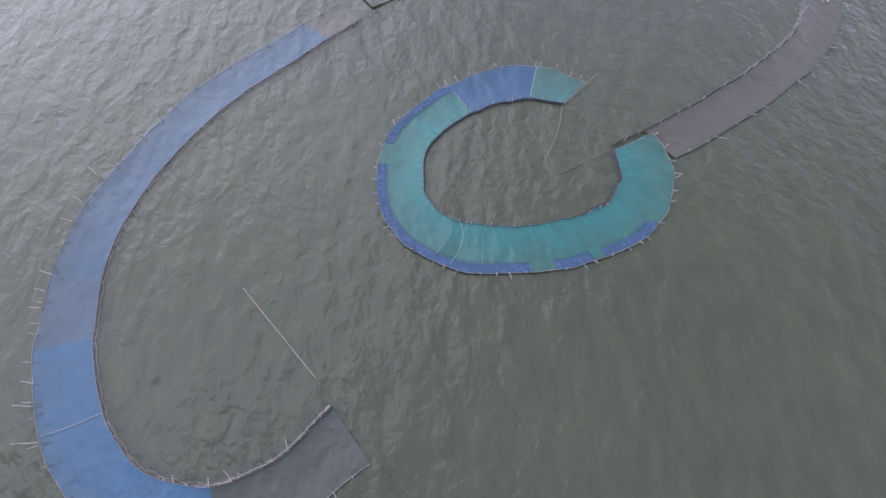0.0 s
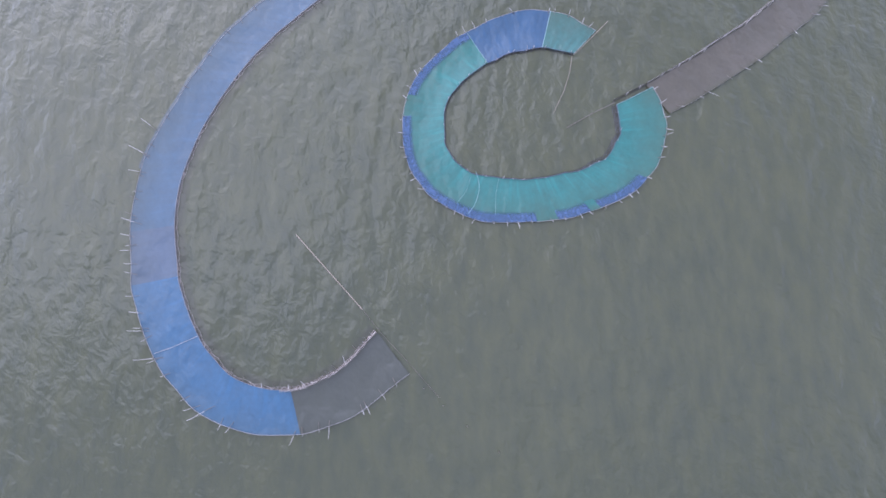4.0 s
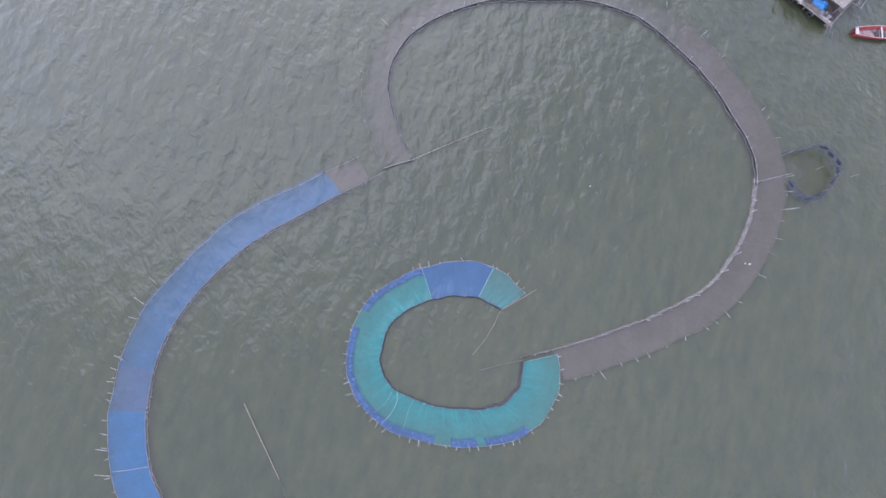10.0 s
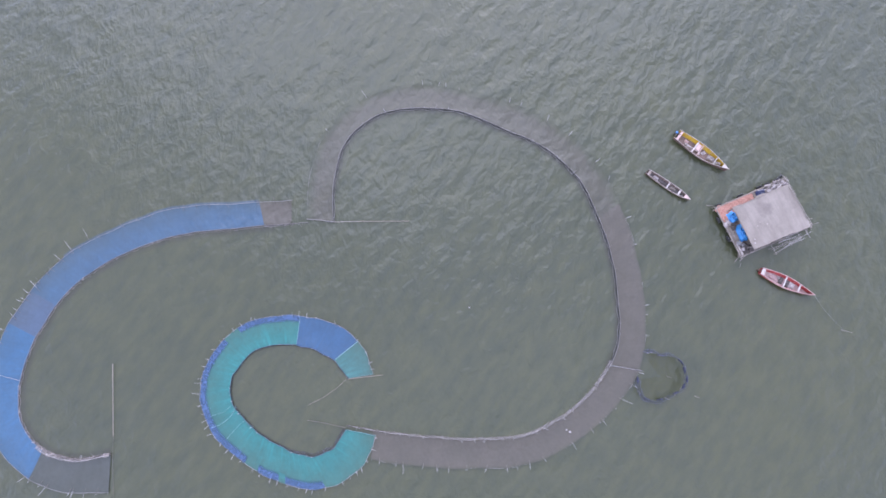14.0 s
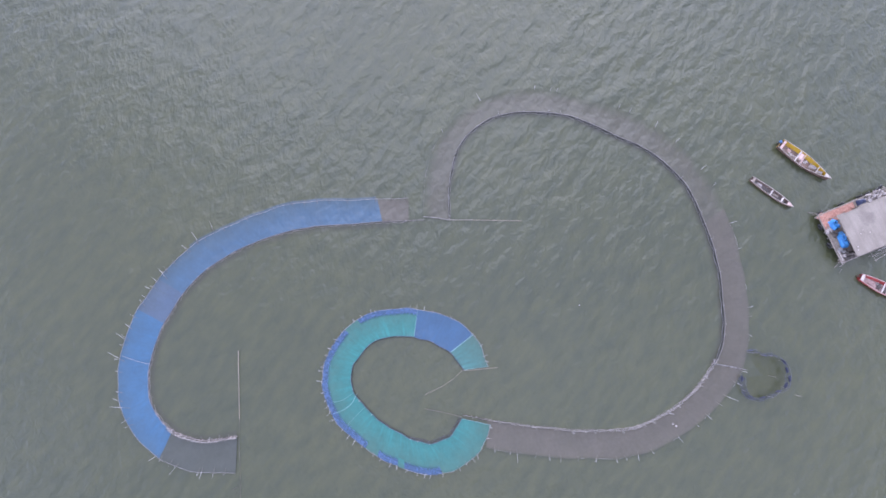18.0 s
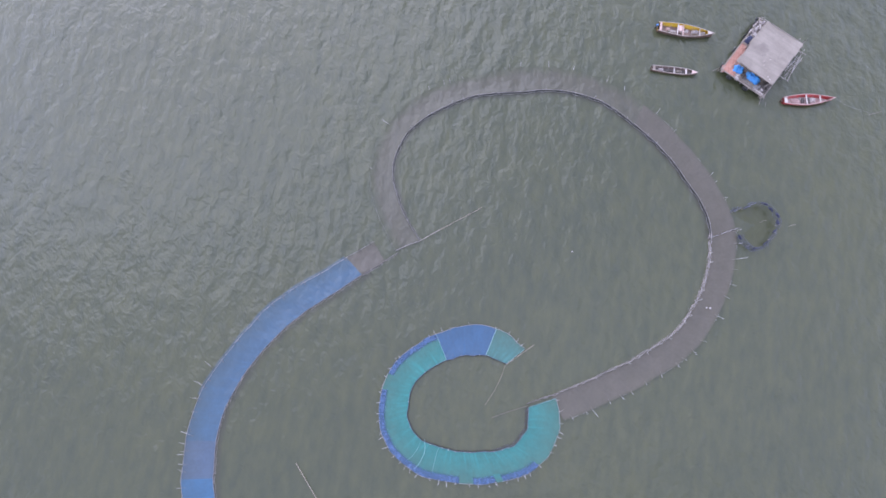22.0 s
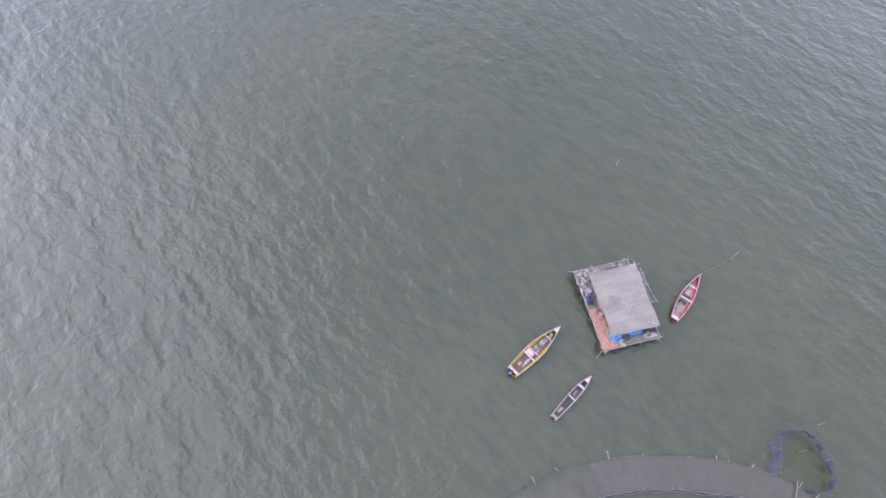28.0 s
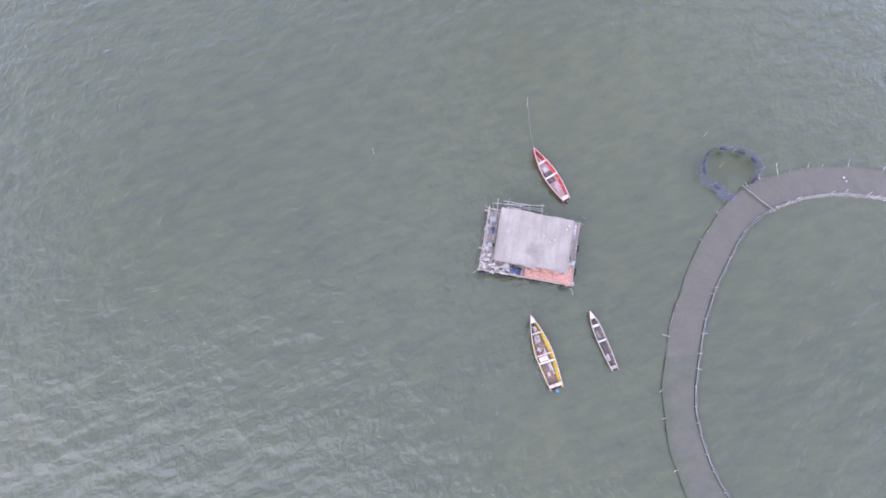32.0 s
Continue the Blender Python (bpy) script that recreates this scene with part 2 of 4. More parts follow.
WATER = water()
NET_BLUE = netting("blue_net", (0.042, 0.099, 0.174), (0.055, 0.127, 0.214), 0.84, 0.05, 0.38, film=0.95, crease=0.03, feather=(0.72, 0.65), awash=0.55)
NET_BRIGHT = netting("bright_blue_net", (0.034, 0.110, 0.214), (0.044, 0.140, 0.264), 0.89, 0.05, 0.38, film=0.95, crease=0.03, feather=(0.8, 0.5), awash=0.55)
NET_DULL = netting("dull_blue_net", (0.060, 0.101, 0.168), (0.077, 0.127, 0.205), 0.83, 0.05, 0.38, film=0.95, feather=(0.75, 0.6), awash=0.55)
NET_TEAL = netting("teal_net", (0.020, 0.158, 0.153), (0.029, 0.207, 0.198), 0.9, 0.05, 0.34, film=0.95, crease=0.13, feather=(0.62, 0.8), awash=0.55)
NET_TEAL_THIN = netting("thin_teal_net", (0.039, 0.146, 0.143), (0.053, 0.195, 0.189), 0.80, 0.08, 0.3, film=0.95, crease=0.16, feather=(0.7, 0.6), awash=0.55)
NET_GREY = netting("grey_brown_net", (0.088, 0.080, 0.066), (0.114, 0.104, 0.086), 0.75, 0.07, 0.3, film=0.95, feather=(0.55, 0.1), awash=0.55)
NET_GREY_THIN = netting("thin_grey_net", (0.088, 0.082, 0.068), (0.108, 0.101, 0.083), 0.54, 0.08, 0.3, film=0.95, feather=(0.1, 0.34), awash=0.8)
NET_DARK = netting("dark_grey_net", (0.058, 0.068, 0.062), (0.074, 0.086, 0.079), 0.78, 0.06, 0.3, film=0.95, awash=0.55)
NET_PALE = netting("pale_wall_net", (0.18, 0.168, 0.165), (0.36, 0.338, 0.328), 0.56, 0.3)
NET_STRIP = netting("pale_strip_net", (0.20, 0.195, 0.186), (0.325, 0.315, 0.30), 0.58, 0.16, 0.6)
NET_ALGAE = netting("algae_grown_net", (0.040, 0.048, 0.016), (0.062, 0.070, 0.022), 0.6, 0.3, 0.2, film=0.95, feather=(0.0, 0.5), awash=0.8)
NET_WALL = netting("dark_wall_net", (0.035, 0.04, 0.05), (0.07, 0.075, 0.087), 0.45, 0.2)
NET_DEEP = netting("deep_blue_net", (0.027, 0.088, 0.182), (0.036, 0.112, 0.228), 0.86, 0.05, 0.35, film=0.95, crease=0.03, awash=0.55)
NET_BORDER = netting("blue_border_net", (0.048, 0.105, 0.22), (0.062, 0.13, 0.27), 0.8, 0.12, 0.35, True)
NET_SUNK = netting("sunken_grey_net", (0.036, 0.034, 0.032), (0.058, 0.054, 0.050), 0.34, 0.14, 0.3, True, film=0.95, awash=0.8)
NET_SUNK_BLUE = netting("sunken_blue_net", (0.046, 0.100, 0.180), (0.060, 0.128, 0.222), 0.5, 0.14, 0.3, True, film=0.95, awash=0.8)
NET_RING = netting("dark_blue_net", (0.055, 0.065, 0.135), (0.125, 0.145, 0.255), 0.32, 0.34)
NET_BUNDLE = surface("gathered_navy_net", (0.022, 0.027, 0.062), (0.07, 0.085, 0.16), 6, 0.9, 0.6)
ROPE = surface("pale_rope", (0.27, 0.275, 0.28), (0.54, 0.555, 0.575), 2.0, 0.85)
ROPE_GREY = surface("weathered_grey_rope", (0.20, 0.20, 0.195), (0.42, 0.42, 0.42), 2.0, 0.85)
ROPE_BLUE = surface("blue_grey_rope", (0.08, 0.10, 0.17), (0.2, 0.23, 0.33), 2.0, 0.85)
TEAL_CORD = surface("pale_teal_cord", (0.2, 0.42, 0.46), (0.4, 0.62, 0.64), 2.0, 0.8)
BAMBOO = surface("weathered_bamboo", (0.42, 0.43, 0.44), (0.76, 0.78, 0.80), 1.5, 0.7)
BAMBOO_GREY = surface("dull_grey_bamboo", (0.27, 0.255, 0.24), (0.56, 0.53, 0.50), 1.5, 0.75)
BAMBOO_MID = surface("brown_bamboo", (0.28, 0.245, 0.2), (0.48, 0.43, 0.36), 1.5, 0.7)
BAMBOO_DARK = surface("wet_dark_bamboo", (0.08, 0.07, 0.06), (0.2, 0.18, 0.15), 1.5, 0.6)


# ---------------------------------------------------------------- building helpers
def part(name, bm, mat, parent=None, label=""):
    me = bpy.data.meshes.new(name)
    bm.to_mesh(me)
    bm.free()
    me.materials.append(mat)
    ob = new(name, me)
    if parent is not None:
        ob.parent = parent
    return tagged(ob, label)


def smooth(ob):
    for pl in ob.data.polygons:
        pl.use_smooth = True
    return ob


def thing(name, label, category, group="", at=None):
    ob = new(name)
    ob.empty_display_size = 0.3
    if at is not None:
        ob.matrix_world = at
    return tagged(ob, label, category, group)


def spline(points, n):
    """A smooth line through the points, n places at even steps along it."""
    p = np.array(points, float)
    q = np.vstack([2 * p[0] - p[1], p, 2 * p[-1] - p[-2]])
    dense = []
    for i in range(1, len(q) - 2):
        for t in np.linspace(0, 1, 24, endpoint=False):
            a, b, c, d = q[i - 1:i + 3]
            dense.append(0.5 * (2 * b + (c - a) * t + (2 * a - 5 * b + 4 * c - d) * t * t + (3 * b - a - 3 * c + d) * t ** 3))
    dense = np.array(dense + [p[-1]])
    s = np.r_[0, np.cumsum(np.linalg.norm(np.diff(dense, axis=0), axis=1))]
    u = np.linspace(0, s[-1], n)
    return np.stack([np.interp(u, s, dense[:, k]) for k in range(dense.shape[1])], 1)


def cut(line, a, b, n):
    """n places along a line from fraction a to fraction b."""
    u = np.linspace(a, b, n) * (len(line) - 1)
    i = np.arange(len(line))
    return np.stack([np.interp(u, i, line[:, k]) for k in range(line.shape[1])], 1)


def tube(bm, line, radius, sides=6, taper=1.0):
    """A round bar along a line of places."""
    line = [Vector(p) for p in line]
    rings = []
    for i, p in enumerate(line):
        d = (line[min(i + 1, len(line) - 1)] - line[max(i - 1, 0)]).normalized()
        side = d.cross(Vector((0, 0, 1)))
        side = side.normalized() if side.length > 1e-4 else Vector((1, 0, 0))
        up = side.cross(d)
        r = radius * (1 + (taper - 1) * i / max(1, len(line) - 1))
        rings.append([bm.verts.new(p + r * (math.cos(a) * side + math.sin(a) * up)) for a in (2 * math.pi * k / sides for k in range(sides))])
    for a, b in zip(rings, rings[1:]):
        for k in range(sides):
            bm.faces.new((a[k], a[(k + 1) % sides], b[(k + 1) % sides], b[k]))
    bm.faces.new(rings[0][::-1])
    bm.faces.new(rings[-1])
    return bm


def bar(line, radius, sides=6, taper=1.0):
    return tube(bmesh.new(), line, radius, sides, taper)


def box(bm, x0, x1, y0, y1, z0, z1, bevel=0.0):
    v = [bm.verts.new(c) for c in ((x0, y0, z0), (x1, y0, z0), (x1, y1, z0), (x0, y1, z0), (x0, y0, z1), (x1, y0, z1), (x1, y1, z1), (x0, y1, z1))]
    fs = [bm.faces.new([v[i] for i in f]) for f in ((3, 2, 1, 0), (4, 5, 6, 7), (0, 1, 5, 4), (1, 2, 6, 5), (2, 3, 7, 6), (3, 0, 4, 7))]
    if bevel:
        es = list({e for f in fs for e in f.edges})
        bmesh.ops.bevel(bm, geom=es, offset=bevel, segments=1, affect="EDGES")
    return bm


rng = random.Random(7)


def sheet(one, two, across=10, z_one=0.14, z_two=0.14, sag=0.07, rough=0.02, seed=0.0):
    """A net hung between two lines, sagging towards the water in its middle."""
    bm = bmesh.new()
    uv = bm.loops.layers.uv.new("across")
    grid, at, run = [], {}, 0.0
    for i, (a, b) in enumerate(zip(one, two)):
        run += float(np.linalg.norm(a - one[max(i - 1, 0)]))
        row = []
        for j in range(across + 1):
            t = j / across
            x, y = a * (1 - t) + b * t
            z = z_one * (1 - t) + z_two * t - sag * math.sin(math.pi * t) + rough * noise.noise((x * 1.3 + seed, y * 1.3, 0.5))
            row.append(bm.verts.new((x, y, max(z, 0.004))))
            at[row[-1]] = (run + seed * 7, t)
        grid.append(row)
    for r, s in zip(grid, grid[1:]):
        for j in range(across):
            f = bm.faces.new((r[j], s[j], s[j + 1], r[j + 1]))
            for loop in f.loops:
                loop[uv].uv = at[loop.vert]
    bm.normal_update()
    if sum(f.normal.z for f in bm.faces) < 0:
        bmesh.ops.reverse_faces(bm, faces=bm.faces[:])
    return bm


def beside(line, out):
    """The line moved sideways by out metres (a number or one for each place)."""
    d = np.gradient(line, axis=0)
    d /= np.linalg.norm(d, axis=1)[:, None]
    return line + np.stack([-d[:, 1], d[:, 0]], 1) * np.reshape(out, (-1, 1))


def ragged(line, amount, pitch, seed):
    """An edge tied to poles: small straight stretches with uneven corners."""
    length = np.linalg.norm(np.diff(line, axis=0), axis=1).sum()
    r = random.Random(seed)
    n = int(length / pitch)
    knots = [r.uniform(-amount, amount) for _ in range(n + 2)]
    return beside(line, np.interp(np.linspace(0, n, len(line)), range(n + 2), knots))


def raised(line, z, wobble=0.0, seed=0.0):
    return [(x, y, z + wobble * noise.noise((x * 0.9 + seed, y * 0.9, 2.0))) for x, y in line]


def pole_in_water(parent, foot, tip, high, radius=0.026, mat=None, dark=0.45, label=""):
    """A pole that leans out over the water: its wet foot is dark and also draws its reflection, the rest bleached."""
    fx, fy = foot
    tx, ty = tip
    mid = (fx + (tx - fx) * dark, fy + (ty - fy) * dark, 0.1 + high * dark)
    ob = part("stake", bar([mid, (fx + (tx - fx) * 0.75 + 0.02, fy + (ty - fy) * 0.75 - 0.02, 0.1 + high * 0.74), (tx, ty, 0.1 + high)], radius, 5, 0.75), mat or BAMBOO, parent, label)
    part("foot_and_reflection", bar([(2 * fx - mid[0], 2 * fy - mid[1], -0.3), (fx, fy, 0.1), mid], radius * 1.2, 5, 0.85), BAMBOO_DARK, ob, "dark wet foot drawn together with its reflection")


def stakes(parent, line, step, low, high, out=0.0, lean=38.0, radius=0.016, skip=0.15, mat=None, label="", wet=0.0):
    """Poles driven into the bed along a line; with out = 1 or -1 they lean away from the pen on that side. wet: how far inside the line their dark feet stand."""
    length = np.linalg.norm(np.diff(line, axis=0), axis=1).sum()
    n = max(2, int(length / step))
    side = beside(line, 1.0) - line
    for k in range(n):
        if rng.random() < skip:
            continue
        u = (k + 0.5 + rng.uniform(-0.35, 0.35)) / n
        x, y = cut(line, u, u, 1)[0]
        nx, ny = cut(side, u, u, 1)[0] * out
        long = rng.uniform(low, high) * (1.8 if rng.random() < 0.12 else 1.0)
        a = radians(min(62, max(4, rng.gauss(lean, 13)))) if out else radians(rng.gauss(0, 9))
        twist = rng.gauss(0, 0.28)
        nx, ny = (nx - twist * ny, ny + twist * nx) if out else (1, twist)
        h, d = long * math.cos(a), long * math.sin(a)
        if wet:
            pole_in_water(parent, (x - nx * wet, y - ny * wet), (x + nx * d, y + ny * d), h, radius * rng.uniform(0.85, 1.25), mat, wet / (wet + d), label)
            continue
        back = 0.35 * d / max(h, 0.2)
        bend = rng.uniform(-0.04, 0.04)
        foot, tip = (x - nx * back * 2, y - ny * back * 2, -0.5), (x + nx * d, y + ny * d, 0.1 + h)
        mid = (x + nx * d * 0.4 + bend, y + ny * d * 0.4 - bend, 0.1 + h * 0.4)
        part("stake", bar([foot, mid, tip], radius * rng.uniform(0.8, 1.25), 5, 0.7), mat or BAMBOO, parent, label)


# ---------------------------------------------------------------- water
bm = bmesh.new()
rings = (0, 60, 150, 400, 1200, 4200)
last = None
for r in rings[1:]:
    ring = [bm.verts.new((10 + r * math.cos(a), 4 + r * math.sin(a), 0)) for a in (2 * math.pi * k / 64 for k in range(64))]
    if last is None:
        bm.faces.new(ring)
    else:
        for k in range(64):
            bm.faces.new((last[k], ring[k], ring[(k + 1) % 64], last[(k + 1) % 64]))
    last = ring
tagged(part("water", bm, WATER), "murky grey-green lagoon water with small wind ripples", "water", kind="structure")

# ---------------------------------------------------------------- long hooked net wing
HOOK_OUT = ragged(spline([(-2.34, 14.01), (-6.37, 13.94), (-10.40, 13.75), (-14.42, 13.60), (-18.32, 12.63), (-22.05, 11.11), (-25.62, 9.24), (-28.67, 6.63), (-31.00, 3.35), (-32.77, -0.25), (-33.52, -4.20), (-33.26, -8.21), (-31.35, -11.70), (-28.19, -14.18), (-24.41, -15.42), (-20.38, -15.40)], 300), 0.10, 1.6, 3)
HOOK_IN = ragged(spline([(-0.55, 11.55), (-4.04, 11.40), (-7.53, 11.24), (-11.02, 11.04), (-14.49, 10.58), (-17.85, 9.63), (-21.11, 8.39), (-24.05, 6.51), (-26.60, 4.12), (-28.46, 1.17), (-29.80, -2.06), (-30.29, -5.51), (-29.58, -8.89), (-27.15, -11.33), (-23.82, -12.29), (-20.38, -11.81)], 300), 0.07, 1.3, 4)
wing = thing("net_wing", "long hooked fish pen of blue netting staked in murky shallow water", "fish pen", "fish pen nets")
for a0, a1, b0, b1, mat, lab in (
        (0.0, 0.058, 0.034, 0.090, NET_GREY, "grey-brown netting"),
        (0.058, 0.23, 0.090, 0.255, NET_BLUE, "blue netting"),
        (0.23, 0.50, 0.255, 0.55, NET_BLUE, "blue netting"),
        (0.50, 0.565, 0.55, 0.622, NET_DULL, "dull blue netting"),
        (0.565, 0.86, 0.622, 0.862, NET_BRIGHT, "bright blue netting"),
        (0.86, 1.0, 0.862, 1.0, NET_DARK, "dark grey netting")):
    n = max(8, int((a1 - a0) * 220))
    smooth(part("net_panel", sheet(cut(HOOK_OUT, a0, a1, n), cut(HOOK_IN, b0, b1, n), z_one=0.12, z_two=0.1, sag=0.04, rough=0.02, seed=a0 * 9), mat, wing, lab))
smooth(part("net_skirt", sheet(cut(beside(HOOK_OUT, 0.05), 0.06, 0.42, 120), cut(beside(HOOK_OUT, -0.36), 0.06, 0.42, 120), 4, 0.02, 0.004, 0, 0.0), NET_SUNK_BLUE, wing, "blue net skirt sinking below the surface"))
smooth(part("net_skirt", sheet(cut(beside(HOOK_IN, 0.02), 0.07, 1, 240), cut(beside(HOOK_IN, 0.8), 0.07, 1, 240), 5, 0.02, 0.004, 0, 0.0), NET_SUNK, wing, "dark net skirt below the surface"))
smooth(part("net_wall", sheet(beside(HOOK_IN, 0.10), beside(HOOK_IN, 0.03), 4, 0.015, 0.16, 0.03, 0.04), NET_PALE, wing, "pale upright netting along the inner edge"))
part("edge_rope", bar(raised(cut(HOOK_OUT, 0, 1, 220), 0.14, 0.05), 0.014, 5), ROPE, wing)
part("edge_rope", bar(raised(cut(HOOK_IN, 0, 0.86, 200), 0.17, 0.06), 0.012, 5), ROPE_GREY, wing)
part("edge_rope", bar(raised(cut(beside(HOOK_IN, 0.17 + 0.04 * np.sin(np.arange(300) * 0.9)), 0.04, 0.86, 260), 0.1, 0.08), 0.011, 5), ROPE_GREY, wing)
smooth(part("net_wall", sheet(cut(beside(HOOK_IN, 0.22), 0.85, 1, 50), cut(beside(HOOK_IN, -0.10), 0.85, 1, 50), 4, 0.02, 0.5, -0.05, 0.05), NET_PALE, wing, "pale upright netting"))
part("edge_rope", bar(raised(cut(HOOK_IN, 0.86, 1, 60), 0.52, 0.05), 0.010, 5), ROPE, wing)
# dark bars for wet stakes, lengthened inwards to draw their reflections too
stakes(wing, cut(HOOK_OUT, 0, 0.5, 160), 1.55, 0.2, 0.5, -1, radius=0.019, mat=BAMBOO_DARK, label="dark wet stake", wet=0.3, skip=0.08)
stakes(wing, cut(HOOK_OUT, 0.42, 1, 160), 1.5, 0.2, 0.6, -1, wet=0.45, radius=0.015, skip=0.2)
stakes(wing, beside(HOOK_IN, 0.3), 1.0, 0.25, 0.5, 1, lean=15, radius=0.018, mat=BAMBOO_DARK, label="dark wet stake", skip=0.3)
stakes(wing, cut(HOOK_IN, 0.8, 1, 60), 0.9, 0.5, 0.8, 1, lean=20, radius=0.02, skip=0.2)
# the longest outer poles
for foot, tip, high in (((-32.75, -1.75), (-33.8, -0.9), 0.5), ((-33.0, -3.9), (-34.5, -2.9), 0.6), ((-32.4, -0.45), (-33.0, 0.15), 0.4), ((-24.1, 10.4), (-24.35, 11.4), 0.6),
                        ((-25.6, 8.9), (-26.2, 10.2), 0.7), ((-28.95, 5.0), (-29.7, 6.1), 0.5), ((-29.9, 4.6), (-30.4, 5.2), 0.4), ((-30.5, 3.8), (-31.1, 4.2), 0.4),
                        ((-32.1, -8.8), (-33.8, -8.55), 0.7), ((-26.5, -14.5), (-27.1, -15.4), 0.6), ((-23.9, -14.9), (-24.0, -15.9), 0.5), ((-28.7, -13.6), (-29.4, -14.1), 0.5)):
    pole_in_water(wing, foot, tip, high, 0.016, BAMBOO, 0.35, "long bleached stake")
part("cross_rope", bar([(-33.3, -3.3, 0.2), (-32.0, -3.75, 0.14), (-30.3, -4.2, 0.18)], 0.016, 5), ROPE, wing, "pale rope across the band")
part("leader_pole", bar([(-20.66, -2.75, 0.2), (-20.52, -5.1, 0.19), (-20.37, -7.5, 0.16), (-20.22, -9.95, 0.12)], 0.027, 6), BAMBOO_MID, wing, "brown bamboo pole")
part("leader_pole", bar([(-20.22, -9.8, 0.08), (-20.2, -12.1, 0.1), (-19.95, -15.0, 0.06), (-19.78, -18.0, 0.05)], 0.012, 6), BAMBOO_DARK, wing)
for x, y, h in ((-20.2, -16.9, 1.2), (-19.9, -18.6, 0.9), (-19.5, -20.6, 1.1), (-18.9, -23.2, 0.8)):
    part("stake", bar([(x, y, -0.6), (x + 0.05, y + 0.08, h)], 0.03, 5, 0.7), BAMBOO_DARK, wing, "dark wet stake")

# ---------------------------------------------------------------- large heart-shaped wing
HEART_OUT = ragged(spline([(-0.68, 11.94), (-0.26, 17.07), (1.55, 21.83), (5.44, 25.16), (10.25, 26.82), (15.35, 26.22), (20.30, 24.81), (24.94, 22.63), (28.96, 19.43), (31.83, 15.18), (33.51, 10.32), (34.41, 5.26), (34.62, 0.12), (33.44, -4.84), (30.34, -8.93), (26.19, -11.96), (21.40, -13.78), (16.26, -13.98), (11.13, -13.66), (6.03, -12.94)], 340), 0.10, 1.7, 5)
HEART_IN = ragged(spline([(2.18, 11.55), (2.20, 16.20), (3.65, 20.57), (7.23, 23.42), (11.82, 24.02), (16.41, 23.40), (20.63, 21.43), (24.77, 19.32), (28.17, 16.19), (30.20, 12.02), (31.47, 7.55), (31.91, 2.91), (31.68, -1.72), (29.54, -5.78), (26.09, -8.89), (21.93, -10.92), (17.30, -11.28), (12.66, -10.98), (8.04, -10.42), (3.46, -9.57)], 340), 0.06, 1.5, 6)
heart = thing("net_wing", "large heart-shaped fish pen of grey-brown netting staked in murky shallow water", "fish pen", "fish pen nets")
for k in range(8):
    a, b = k / 8, (k + 1) / 8
    smooth(part("net_panel", sheet(cut(HEART_OUT, a, b, 44), cut(HEART_IN, a * 0.968, b * 0.968, 44), seed=k * 3.0), NET_GREY_THIN if k < 4 else NET_GREY, heart))
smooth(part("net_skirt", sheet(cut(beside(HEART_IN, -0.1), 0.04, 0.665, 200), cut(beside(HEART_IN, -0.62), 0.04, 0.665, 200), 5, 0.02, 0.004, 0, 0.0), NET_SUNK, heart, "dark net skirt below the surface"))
smooth(part("net_wall", sheet(cut(beside(HEART_IN, -0.2), 0, 0.665, 200), cut(beside(HEART_IN, -0.07), 0, 0.665, 200), 4, 0.015, 0.36, 0.03, 0.04), NET_WALL, heart, "dark upright netting along the inner edge"))
lean = np.interp(np.linspace(0, 1, 340), (0.6, 0.67, 0.8, 0.93, 1.0), (0.2, 0.3, 0.3, 0.2, 0.12))
high = sheet(cut(beside(HEART_IN, -lean), 0.657, 1, 110), cut(beside(HEART_IN, -0.04), 0.657, 1, 110), 5, 0.02, 0.3, -0.05, 0.03)
# a dark strip that stands in for the shade under the pale wall
smooth(part("net_wall", sheet(cut(beside(HEART_IN, -0.06), 0.657, 1, 110), cut(beside(HEART_IN, 0.07), 0.657, 1, 110), 3, 0.28, 0.02, 0, 0.04), NET_WALL, heart, "dark net strip drawn as shade at the foot of the upright netting"))
smooth(part("net_wall", high, NET_STRIP, heart, "pale upright netting along the inner edge"))
for a, b in ((0.0, 0.1), (0.5, 1.0)):
    part("edge_rope", bar(raised(cut(HEART_OUT, a, b, 160), 0.12, 0.05), 0.007, 5), ROPE, heart)
part("edge_rope", bar(raised(cut(beside(HEART_IN, -0.05), 0, 0.665, 220), 0.36, 0.06), 0.018, 5), ROPE_GREY, heart)
part("edge_rope", bar(raised(cut(beside(HEART_IN, -0.21 + 0.05 * np.sin(np.arange(340) * 0.83)), 0, 0.665, 260), 0.2, 0.08), 0.013, 5), ROPE_GREY, heart)
stakes(heart, cut(HEART_OUT, 0, 0.3, 100), 1.6, 0.3, 0.6, 1, skip=0.6)
stakes(heart, cut(HEART_OUT, 0.3, 0.68, 140), 1.5, 0.35, 0.8, 1, skip=0.35, wet=0.2)
stakes(heart, cut(HEART_OUT, 0.68, 1, 120), 1.4, 0.35, 0.75, 1, wet=0.3, skip=0.1, radius=0.013)
stakes(heart, HEART_IN, 1.5, 0.4, 0.55, radius=0.02)
part("leader_pole", bar([(2.18, 11.55, 0.2), (4.84, 11.56, 0.12)], 0.024), BAMBOO_GREY, heart, "dull grey bamboo pole")
part("leader_pole", bar([(4.8, 11.56, 0.08), (10.22, 11.44, 0.05)], 0.022), BAMBOO_MID, heart)
part("leader_pole", bar([(3.5, -9.7, 0.25), (1.58, -9.25, 0.15), (-0.44, -8.9, 0.06)], 0.024), BAMBOO_DARK, heart)
gate = spline([(30.3, -4.12), (32.6, -4.54), (33.9, -4.82)], 12)
